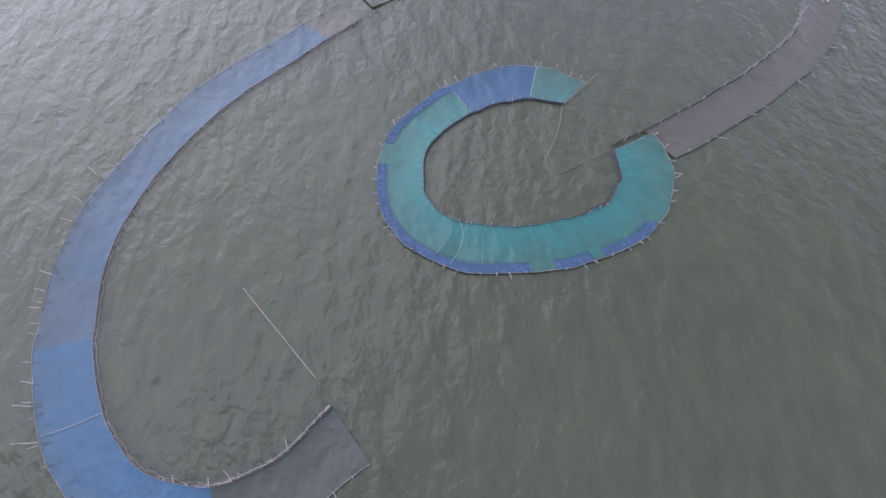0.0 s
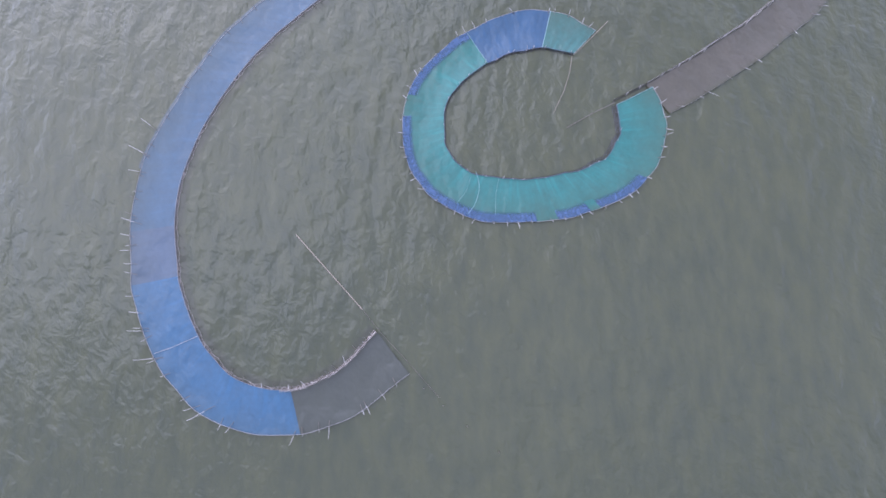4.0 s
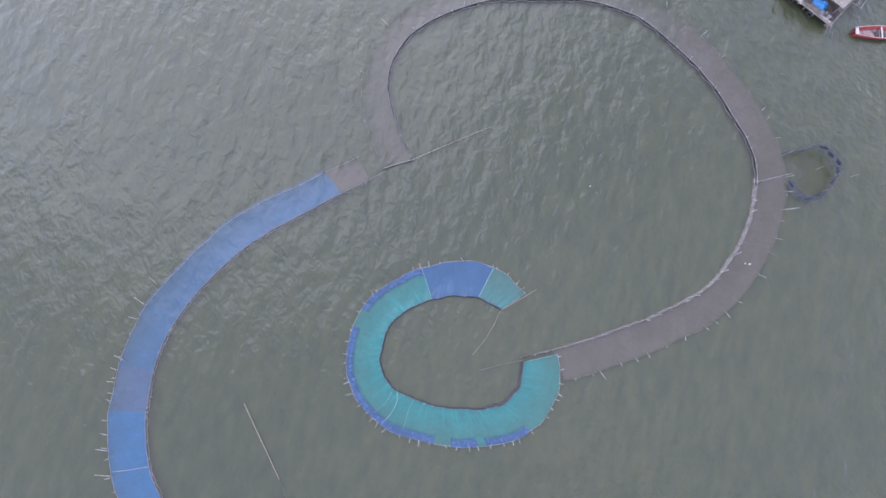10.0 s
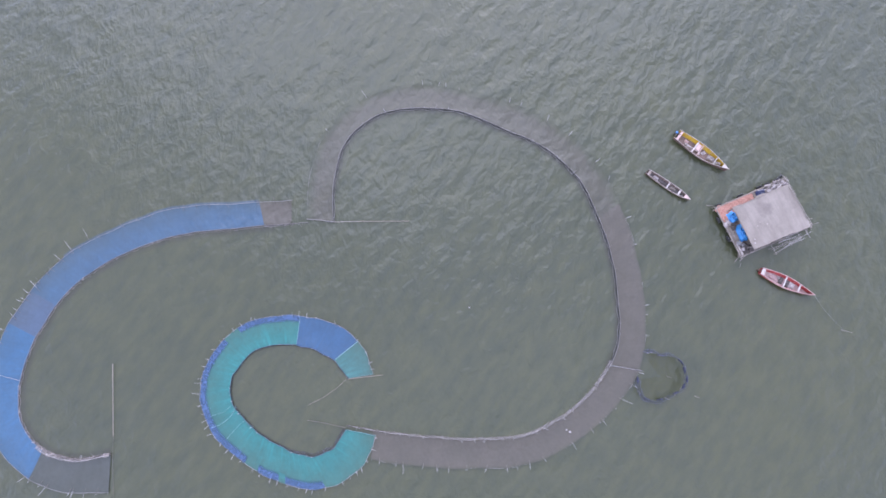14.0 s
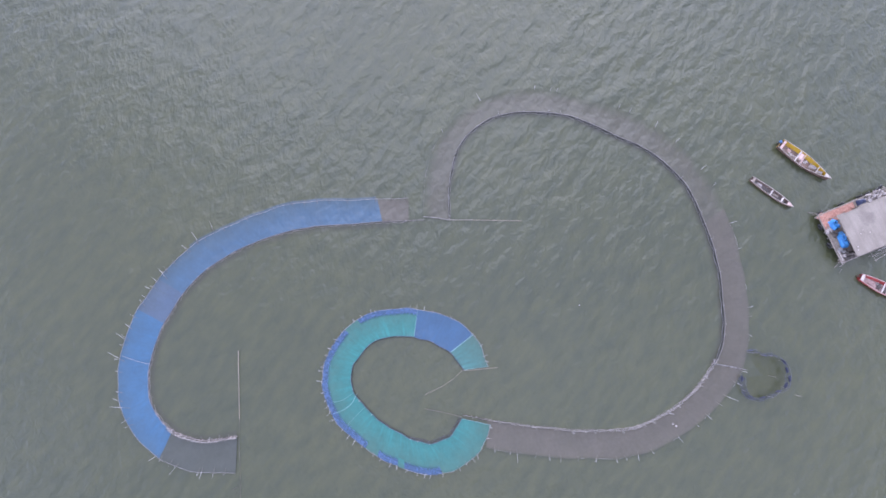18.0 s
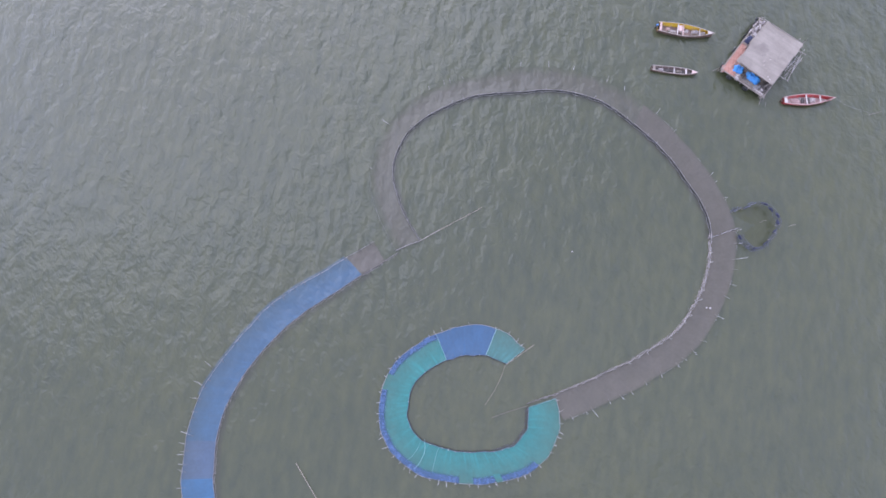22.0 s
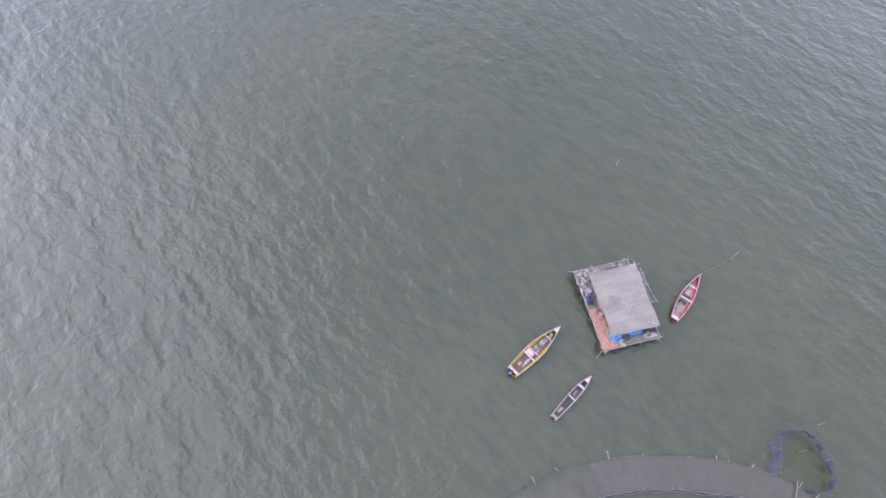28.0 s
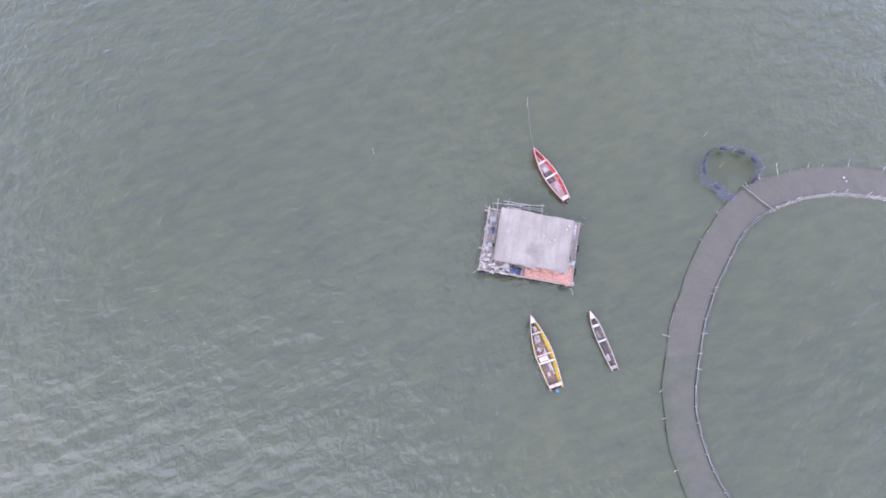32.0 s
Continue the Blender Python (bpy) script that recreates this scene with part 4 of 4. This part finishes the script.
for k in range(10):
    x, y = hr.uniform(7.1, 7.9), hr.uniform(-4.6, -1.2)
    part("loose_stick", bar([(x, y - 0.7, DECK + 0.06 + 0.03 * k), (x + hr.uniform(-0.25, 0.25), y + 0.8, DECK + 0.07 + 0.03 * k)], 0.02, 5), BAMBOO_GREY, hut)
for x0, y0, x1, y1 in ((-0.1, 0.3, -0.75, 1.0), (0.3, 0.1, -0.5, 0.35), (-0.1, -5.4, -0.95, -6.2), (0.6, -5.6, -0.5, -6.3), (8.0, -5.5, 8.7, -6.4), (7.6, -5.6, 7.9, -6.7), (8.1, 0.0, 8.75, 0.6)):
    part("stay_pole", bar([(x0, y0, DECK + 0.08), (x1, y1, -0.5)], 0.03, 5), LOG, hut)


def goods(name, bm, mat, label, category, m, soft=False):
    ob = part(name, bm, mat)
    ob.matrix_world = HUT @ m
    if soft:
        smooth(ob)
    return tagged(ob, label, category)


top = DECK + 0.03
for x, y, rx, ry, turn, seed in ((0.6, -0.42, 0.66, 0.50, 4, 1.0), (1.75, -0.38, 0.66, 0.46, -4, 2.2), (2.85, -0.36, 0.6, 0.42, 3, 3.1), (0.45, -1.2, 0.46, 0.42, 8, 4.4), (3.6, -0.36, 0.5, 0.42, -6, 5.7), (0.2, -0.2, 0.42, 0.34, 30, 6.3), (1.35, -0.95, 0.5, 0.3, 6, 7.9), (2.3, -0.92, 0.52, 0.28, -3, 8.8), (3.25, -0.9, 0.42, 0.26, 5, 9.6)):
    goods("floor_cloth", heap(bmesh.new(), 0, 0, 0, rx, ry, 0.06, seed, 1.2, 18), ORANGE, "faded orange cloth spread on the hut deck", "cloth", pose(x, y, top, 0, 0, turn), True)["group"] = "orange cloths on the deck"
goods("tarpaulin", heap(bmesh.new(), 0, 0, 0, 0.46, 0.6, 0.42, 2.0, 1.2, 20), BLUE_TARP, "bright blue tarpaulin lump under the roof edge", "tarpaulin", pose(1.02, -1.5, top, 0, 0, 12), True)
goods("tarpaulin", heap(bmesh.new(), 0, 0, 0, 0.42, 0.92, 0.46, 2.6, 1.0, 24), BLUE_TARP, "long bright blue tarpaulin draped over goods on the deck", "tarpaulin", pose(1.12, -3.35, top, 0, 0, -4), True)
goods("tarpaulin", heap(bmesh.new(), 0, 0, 0, 0.52, 0.3, 0.4, 3.0, 0.5, 16), NAVY_TARP, "crumpled navy tarpaulin on the deck edge", "tarpaulin", pose(4.95, -0.38, top, 0, 0, -4), True)
goods("tarpaulin", heap(bmesh.new(), 0, 0, 0, 0.3, 0.34, 0.3, 4.0, 0.7, 14), NAVY_TARP, "small folded navy tarpaulin among poles", "tarpaulin", pose(7.45, -3.6, top, 0, 0, 10), True)
goods("fish_crate", box(bmesh.new(), -0.3, 0.3, -0.24, 0.24, 0, 0.26, 0.02), GREY_BOX, "grey plastic fish crate on the deck", "crate", pose(7.55, -4.6, top, 0, 0, 9))
for k, (x, y) in enumerate(((7.3, -0.35), (7.75, -0.5), (6.75, -0.3), (7.5, -0.95), (6.3, -0.42), (5.9, -0.25), (7.85, -1.3))):
    goods("sack", heap(bmesh.new(), 0, 0, 0, 0.3 + 0.05 * (k % 3), 0.12 + 0.03 * (k % 2), 0.13 + 0.05 * (k % 2), 7.0 + k, 1.3, 12), SACK if k % 3 else WHITE, "pale woven sack lying on the hut deck" if k % 3 else "crumpled white plastic sack on the deck", "sack", pose(x, y, top, 0, 0, 12 * k - 25), True)


SCRAPS = ((WHITE, "crumpled white plastic scrap on the hut deck", "plastic scrap"), (SACK, "pale folded sacking on the hut deck", "sacking"), (CLOTH_GREY, "small bundle of grey net on the deck", "net"), (DARK_WALL, "dark bundle of wet rope on the deck", "rope bundle"), (TIMBER, "brown bundle of old cloth on the deck", "cloth bundle"))
for k in range(40):
    mat, lab, cat = SCRAPS[(k * 3 + k // 5) % 5]
    x, y = (hr.uniform(5.0, 7.7), hr.uniform(-0.8, 0.05)) if k < 22 else (hr.uniform(0.0, 0.7), hr.uniform(-5.4, -1.8)) if k < 32 else (hr.uniform(7.1, 8.0), hr.uniform(-5.3, -0.8))
    r = hr.uniform(0.08, 0.2)
    goods(cat.replace(" ", "_"), heap(bmesh.new(), 0, 0, 0, r * hr.uniform(0.9, 1.7), r, r * hr.uniform(0.6, 1.2), 30.0 + k, 0.8, 7), mat, lab, cat, pose(x, y, top, 0, 0, hr.uniform(0, 180)), True)["group"] = "clutter on the hut deck"
for k, (x, y, long_) in enumerate(((0.02, -4.3, 1.25), (0.24, -3.2, 1.1), (0.16, -4.75, 0.7), (0.3, -2.0, 0.6), (0.47, -4.0, 0.7))):
    ob = goods("edge_board", box(bmesh.new(), -0.08, 0.08, -long_, long_, 0, 0.035, 0.006), (TIMBER, LOG, PALE_BOARD)[k % 3], "weathered plank lying along the deck edge", "plank", pose(x, y, top + 0.005 + 0.036 * (k % 2), 0, 0, hr.uniform(-4, 4)))
    ob["group"] = "planks on the deck"
for k, (x, y, rx, ry) in enumerate(((0.75, -4.75, 0.3, 0.4), (0.62, -5.25, 0.26, 0.22), (0.95, -2.25, 0.25, 0.22), (1.3, -5.2, 0.4, 0.3), (0.6, -2.6, 0.2, 0.3))):
    goods("net_bundle", heap(bmesh.new(), 0, 0, 0, rx, ry, 0.3, 51.0 + k, 1.0, 10), DARK_WALL, "dark wet net bundle stowed under the roof edge", "net", pose(x, y, top, 0, 0, 25 * k), True)["group"] = "net bundles on the deck"
for k in range(20):
    x, y = hr.uniform(5.0, 7.9), hr.uniform(-0.75, 0.12)
    ob = goods("loose_board", box(bmesh.new(), -hr.uniform(0.2, 0.45), hr.uniform(0.2, 0.45), -0.05, 0.05, 0, 0.025), (PALE_BOARD, LOG, PALE_BOARD, DARK_WALL, TIMBER)[k % 5], "loose weathered board lying on the hut deck", "board", pose(x, y, top + 0.01 + 0.012 * k, 0, 0, hr.uniform(-38, 38)))
    ob["group"] = "loose boards on the deck"
for k in range(7):
    x, y = 7.1 + 0.13 * k, -3.1 + hr.uniform(-0.5, 0.5)
    ob = goods("bamboo_pole", bar([(0, -hr.uniform(1.0, 1.9), 0), (hr.uniform(-0.06, 0.06), hr.uniform(0.9, 1.9), 0.02)], 0.024, 6), BAMBOO_GREY, "dull grey bamboo pole lying at the open end", "pole", pose(x, y, top + 0.04 + 0.05 * (k % 2)))
    ob["group"] = "spare poles on the deck"
for k, (x, y, r) in enumerate(((2.1, -3.3, 0.05), (2.5, -3.05, 0.04), (3.1, -3.5, 0.05), (1.2, -4.4, 0.06), (1.05, -4.75, 0.07))):
    bm = bmesh.new()
    bmesh.ops.create_icosphere(bm, subdivisions=2, radius=r)
    for w in bm.verts:
        w.co = Vector((w.co.x, w.co.y, w.co.z * 0.6)) * (1 + 0.3 * noise.noise(w.co * 12 + Vector((k, 0, 0))))
    goods("roof_stone", bm, PALE_BOARD, "small pale stone holding down the roof", "stone", pose(x, y, EAVES + 0.140))["group"] = "stones on the roof"


def jerrycan(x, y, mat, label, turn=0.0):
    can = thing("jerrycan", label, "jerrycan", at=HUT @ pose(x, y, top, 0, 0, turn))
    can = part("body", box(bmesh.new(), -0.16, 0.16, -0.11, 0.11, 0, 0.4, 0.03), mat, can)
    part("cap", lathe([(0.035, 0.4), (0.035, 0.45), (0.02, 0.455)], 8), RUBBER, can)
    part("handle", bar([(-0.12, 0, 0.4), (-0.1, 0, 0.46), (0.0, 0, 0.46), (0.02, 0, 0.4)], 0.014, 5), mat, can)



jerrycan(0.5, -4.55, GREY_BOX, "grey plastic jerrycan beside the blue tarpaulin", 15)
jerrycan(0.35, -4.95, WHITE, "dirty white jerrycan on the deck corner", 70)
jerrycan(3.3, -0.95, WHITE, "dirty white jerrycan beside the orange cloth", 30)
for x, y, mat, lab in ((0.3, -4.2, GREY_BOX, "grey plastic tub on the deck edge"), (5.75, -0.6, WHITE, "white plastic tub on the deck"), (7.5, -2.2, GREY_BOX, "grey plastic tub among loose sticks")):
    tub = thing("tub", lab, "tub", at=HUT @ pose(x, y, top))
    tub = part("body", lathe([(0.17, 0.0), (0.22, 0.26), (0.19, 0.262), (0.15, 0.04)], 14), mat, tub)
    part("rim", lathe([(0.22, 0.25), (0.245, 0.26), (0.24, 0.285), (0.21, 0.28)], 14), mat, tub)


def tyre(x, y, z, rx, rz):
    bm = bmesh.new()
    ring_, seg = 18, 8
    v = [[bm.verts.new(((0.27 + 0.085 * math.cos(b)) * math.cos(a), (0.27 + 0.085 * math.cos(b)) * math.sin(a), 0.075 * math.sin(b))) for b in (2 * math.pi * j / seg for j in range(seg))] for a in (2 * math.pi * i / ring_ for i in range(ring_))]
    for i in range(ring_):
        for j in range(seg):
            bm.faces.new((v[i][j], v[(i + 1) % ring_][j], v[(i + 1) % ring_][(j + 1) % seg], v[i][(j + 1) % seg]))
    t = thing("fender_tyre", "old black tyre hung as a fender on the deck edge", "tyre", "fender tyres", HUT @ pose(x, y, z, rx, 0, rz))
    t = smooth(part("tread", bm, RUBBER, t))
    part("hanging_rope", bar([(0, 0.27, 0), (0, 0.5, -0.06)], 0.012, 5), ROPE, t)


tyre(6.2, 0.22, 0.44, 78, 0)
tyre(3.0, 0.24, 0.42, 80, 0)
tyre(7.3, 0.22, 0.42, 76, 4)
tyre(5.3, 0.24, 0.4, 80, -5)
tyre(7.75, 0.3, 0.5, 60, 10)
tyre(0.4, 0.25, 0.44, 78, 0)
tyre(-0.3, -3.4, 0.42, 80, 90)
tyre(-0.3, -1.2, 0.44, 78, 90)


# ---------------------------------------------------------------- boats
def boat_at(bow, stern):
    bx, by = bow
    sx, sy = stern
    return pose((bx + sx) / 2, (by + sy) / 2, 0, 0, 0, math.degrees(math.atan2(by - sy, bx - sx))), math.hypot(bx - sx, by - sy)


def build_boat(name, label, bow, stern, beam, depth, sternw, mats, sheer=0.28, fine=1.75):
    """A planked open boat: bow along +x. mats: outside, inside, floor, gunwale."""
    m, L = boat_at(bow, stern)
    b = thing(name, label, "boat", "boats by the hut", m)
    n = 22

    def half(u):
        if u < 0.45:
            return beam / 2 * (sternw + (1 - sternw) * math.sin(u / 0.45 * math.pi / 2))
        return beam / 2 * (1 - ((u - 0.45) / 0.55) ** fine) + 0.015

    def rail(u):
        return depth + sheer * max(0.0, (u - 0.45) / 0.55) ** 2 + 0.06 * (1 - u) ** 3

    def station(u, inset, z0, flare):
        x, w, h = -L / 2 + L * u, half(u), rail(u)
        w0 = max(0.01, (w - inset) * (0.72 if u < 0.9 else 0.55))
        return [(x, -(w - inset), h), (x, -((w - inset) * 0.5 + w0 * 0.5) - flare, (h + z0) / 2), (x, -w0, z0), (x, 0, z0 - 0.01), (x, w0, z0), (x, (w - inset) * 0.5 + w0 * 0.5 + flare, (h + z0) / 2), (x, w - inset, h)]

    def skin(inset, z0, flare, flip):
        bm = bmesh.new()
        st = [[bm.verts.new(c) for c in station(i / n, inset, z0, flare)] for i in range(n + 1)]
        for r, s in zip(st, st[1:]):
            for j in range(6):
                f = (r[j], s[j], s[j + 1], r[j + 1])
                bm.faces.new(f if flip else f[::-1])
        return bm, st

    bm, st = skin(0, -0.16, 0.03, False)
    bm.faces.new(st[0])
    hull = smooth(part("hull", bm, mats[0], b))
    bm = bmesh.new()
    st = [[bm.verts.new(c) for c in station(i / n, 0.04, 0.07, 0.02)] for i in range(n + 1)]
    for r, s in zip(st, st[1:]):
        for j in (0, 1, 4, 5):
            bm.faces.new((r[j], s[j], s[j + 1], r[j + 1]))
    bm.faces.new(st[0][::-1])
    part("inner_planking", bm, mats[1], b)
    bm = bmesh.new()
    fl = [[bm.verts.new((x, y, 0.085)) for x, y in ((-L / 2 + L * i / n, -max(0.01, (half(i / n) - 0.04) * 0.8)), (-L / 2 + L * i / n, max(0.01, (half(i / n) - 0.04) * 0.8)))] for i in range(1, n)]
    for r, s in zip(fl, fl[1:]):
        bm.faces.new((r[0], s[0], s[1], r[1]))
    part("floor_boards", bm, mats[2], b)
    for side in (-1, 1):
        part("gunwale", bar([(-L / 2 + L * i / n, side * half(i / n), rail(i / n) + 0.01) for i in range(n + 1)], 0.032, 6), mats[3], hull)
    for k in range(6):
        u = 0.12 + 0.13 * k
        for side in (-1, 1):
            w, h, x = half(u) - 0.05, rail(u), -L / 2 + L * u
            part("frame_rib", bar([(x, side * w * 0.75, 0.1), (x, side * w * 0.9, h * 0.6), (x, side * w, h - 0.02)], 0.02, 4), mats[3], hull)
    part("stem_post", bar([(L / 2 - 0.06, 0, -0.1), (L / 2, 0, rail(1) * 0.7), (L / 2 + 0.05, 0, rail(1) + 0.06)], 0.035, 6), mats[3], hull)

    def thwart(u, width, mat, lab="", drop=0.04):
        x, w, h = -L / 2 + L * u, half(u) - 0.02, rail(u) - drop
        part("thwart", box(bmesh.new(), x - width / 2, x + width / 2, -w, w, h - 0.035, h, 0.008), mat, b, lab)

    def deck(u0, u1, mat, name_="bow_deck"):
        bm_ = bmesh.new()
        rr = []
        for i in range(9):
            u = u0 + (u1 - u0) * i / 8
            x, w, h = -L / 2 + L * u, half(u), rail(u) + 0.005
            rr.append([bm_.verts.new((x, -w, h)), bm_.verts.new((x, 0, h + 0.02)), bm_.verts.new((x, w, h))])
        for r, s in zip(rr, rr[1:]):
            for j in range(2):
                bm_.faces.new((r[j], s[j], s[j + 1], r[j + 1]))
        part(name_, bm_, mat, b)

    return b, L, half, rail, thwart, deck, m


def cargo(name, m, bm, mat, label, category, x, y, z, turn=0.0, soft=True):
    ob = part(name, bm, mat)
    ob.matrix_world = m @ pose(x, y, z, 0, 0, turn)
    if soft:
        smooth(ob)
    return tagged(ob, label, category)


b, L, half, rail, thwart, deck, m = build_boat("motor_boat", "yellow-lined wooden motor boat with cream gunwales on the water", (44.35, 16.0), (39.4, 20.1), 1.5, 0.55, 0.72, (BROWN_HULL, YELLOW, BILGE, RIM))
thwart(0.365, 0.13, PALE_BOARD, "pale cross board")
thwart(0.465, 0.09, PINK_RIM, "faded pink cross board")
thwart(0.76, 0.1, RIM, "cream cross board")
thwart(0.05, 0.26, PINK_RIM, "faded pink stern board")
deck(0.9, 0.995, RIM)
motor = thing("outboard_motor", "small outboard motor with a blue cowl on the transom", "motor", at=m @ pose(-L / 2 - 0.1, 0.05, 0.4))
part("cowl", box(bmesh.new(), -0.17, 0.1, -0.11, 0.11, 0.12, 0.4, 0.05), BLUE_PLASTIC, motor)
part("shaft", bar([(-0.08, 0, 0.14), (-0.1, 0, -0.75)], 0.05, 7), RUBBER, motor)
part("tiller", bar([(0.1, 0, 0.2), (0.55, 0.08, 0.3)], 0.018, 5), RUBBER, motor)
cargo("cool_box", m, box(bmesh.new(), -0.2, 0.2, -0.36, 0.36, 0, 0.44, 0.03), PINK_RIM, "dirty pale pink cool box amidships in the boat", "box", -0.54, 0.2, 0.09, 3, False)
cargo("net_heap", m, heap(bmesh.new(), 0, 0, 0, 0.42, 0.3, 0.42, 11.0, 0.9, 14), CLOTH_GREY, "heap of grey fishing net in the boat's bow", "net", 1.25, 0.08, 0.09)
cargo("net_heap", m, heap(bmesh.new(), 0, 0, 0, 0.34, 0.2, 0.5, 12.0, 0.9, 12), SACK, "heap of pale fishing net in the boat's bow", "net", 2.1, 0.0, 0.09, 8)
cargo("net_heap", m, heap(bmesh.new(), 0, 0, 0, 0.35, 0.16, 0.22, 13.0, 0.6, 12), SACK, "pale bundle of net beside the cross board", "net", -1.3, -0.22, 0.09, 4)
for k, (x, y, r, mat, lab, cat) in enumerate(((-1.9, 0.15, 0.16, PINK_RIM, "crumpled faded pink cloth in the stern", "cloth"), (-1.75, -0.25, 0.14, TIMBER, "small brown bundle of rope in the boat", "rope"), (0.3, 0.2, 0.17, SACK, "pale folded sacking amidships", "sacking"), (0.75, -0.3, 0.13, BILGE, "damp brown cloth on the floor boards", "cloth"), (-0.1, -0.2, 0.12, WHITE, "crumpled white plastic in the boat", "plastic"))):
    cargo(cat, m, heap(bmesh.new(), 0, 0, 0, r * 1.3, r, r * 0.8, 60.0 + k, 0.9, 8), mat, lab, cat, x, y, 0.09, 30 * k)
cargo("oar", m, bar([(-1.1, 0.1, 0), (1.2, -0.05, 0.02)], 0.025, 6), BAMBOO, "bare wooden oar lying in the boat", "oar", -0.9, -0.25, 0.45, 6)

b, L, half, rail, thwart, deck, m = build_boat("dugout_canoe", "narrow bare-wood canoe with two pale thwarts on the water", (40.15, 12.9), (35.95, 16.1), 0.76, 0.36, 0.68, (BROWN_HULL, GREY_BILGE, DARK_BILGE, RIM), 0.14, 3.2)
thwart(0.5, 0.13, PALE_BOARD, "pale cross board")
thwart(0.76, 0.2, PALE_BOARD, "pale cross board")
thwart(0.05, 0.3, GREY_WOOD)
deck(0.88, 0.995, PINK_RIM)
for k, (x, y, rx, ry, mat, lab, cat) in enumerate(((-1.5, 0.05, 0.3, 0.16, SACK, "pale crumpled sacking in the canoe", "sacking"), (-0.6, -0.05, 0.4, 0.15, DARK_BILGE, "dark wet net lying in the canoe", "net"), (0.6, 0.05, 0.35, 0.15, TIMBER, "brown coil of old rope in the canoe", "rope"), (1.75, 0, 0.16, 0.14, DARK_BILGE, "dark cloth stuffed in the canoe's bow", "cloth"))):
    cargo(cat, m, heap(bmesh.new(), 0, 0, 0, rx, ry, 0.14, 80.0 + k, 0.9, 9), mat, lab, cat, x, y, 0.09, 4 * k)

b, L, half, rail, thwart, deck, m = build_boat("rowing_boat", "red wooden rowing boat with white thwarts on the water", (51.85, 2.45), (46.85, 5.1), 1.28, 0.46, 0.52, (RED, RED, ROSE_BILGE, PINK_RIM))
thwart(0.47, 0.14, PALE_BOARD, "white cross board")
thwart(0.74, 0.14, PALE_BOARD, "white cross board")
thwart(0.045, 0.34, PALE_BOARD, "white stern board")
cargo("net_heap", m, heap(bmesh.new(), 0, 0, 0, 0.3, 0.3, 0.2, 17.0, 0.7, 12), SACK, "small heap of pale rose net in the red boat", "net", 0.72, 0.03, 0.09)
cargo("net_heap", m, heap(bmesh.new(), 0, 0, 0, 0.5, 0.24, 0.12, 18.0, 0.8, 12), ROSE_BILGE, "faded rose net spread in the stern", "net", -1.35, 0.0, 0.09)
cargo("cloth", m, heap(bmesh.new(), 0, 0, 0, 0.22, 0.36, 0.18, 19.0, 0.6, 12), DARK_BILGE, "dark wet cloth on the boat's floor", "cloth", -0.48, 0.06, 0.09)
cargo("cloth", m, heap(bmesh.new(), 0, 0, 0, 0.26, 0.38, 0.14, 20.0, 0.8, 12), DARK_BILGE, "dark wet cloth beside the cross board", "cloth", 0.16, 0.0, 0.09)
part("rudder", box(bmesh.new(), -L / 2 - 0.28, -L / 2 - 0.02, -0.03, 0.03, -0.4, 0.42, 0.01), BROWN_HULL, b, "brown wooden rudder")
bucket = thing("bucket", "small white bucket standing in the red boat", "bucket", at=m @ pose(-0.86, 0.18, 0.09))
bucket = part("body", lathe([(0.11, 0.0), (0.14, 0.24), (0.12, 0.24), (0.1, 0.03)], 12), WHITE, bucket)
part("handle", bar([(-0.13, 0, 0.23), (-0.1, 0.06, 0.29), (0.0, 0.09, 0.31), (0.1, 0.06, 0.29), (0.13, 0, 0.23)], 0.007, 5), ROPE, bucket)

# ---------------------------------------------------------------- mooring lines and marker poles
def slack(a, b_, low, n=14):
    a, b_ = Vector(a), Vector(b_)
    return [a.lerp(b_, i / n) + Vector((0, 0, -low * math.sin(math.pi * i / n))) for i in range(n + 1)]


ob = part("mooring_line", bar(slack((51.85, 2.45, 0.75), (54.6, -1.2, 0.5), 0.45), 0.005, 5), ROPE)
tagged(ob, "thin slack mooring line from boat to marker pole", "rope", "mooring lines")
for x, y, h, dx in ((54.6, -1.2, 1.2, 0.3), (64.3, 10.6, 0.9, 0.1), (44.9, 5.6, 0.9, -0.3)):
    ob = part("marker_pole", bar([(x - 0.1, y, -1.2), (x, y, 0.0), (x + dx, y - dx, h)], 0.02, 6, 0.7), BAMBOO_GREY)
    tagged(ob, "thin dull grey bamboo marker pole standing in the water", "pole", "marker poles")
for x, y, r in ((26.15, -10.66, 0.1), (25.82, -10.44, 0.07), (16.4, 2.1, 0.06)):
    bm = bmesh.new()
    bmesh.ops.create_icosphere(bm, subdivisions=2, radius=1)
    for w in bm.verts:
        w.co = Vector((w.co.x * r * 1.25, w.co.y * r, w.co.z * r * 0.8)) * (1 + 0.2 * noise.noise(w.co * 2 + Vector((x, 0, 0))))
    ob = smooth(part("float", bm, WHITE))
    ob.location = (x, y, 0.12 if x > 20 else 0.02)
    tagged(ob, "small dirty white foam float on net and water", "float", "foam floats")
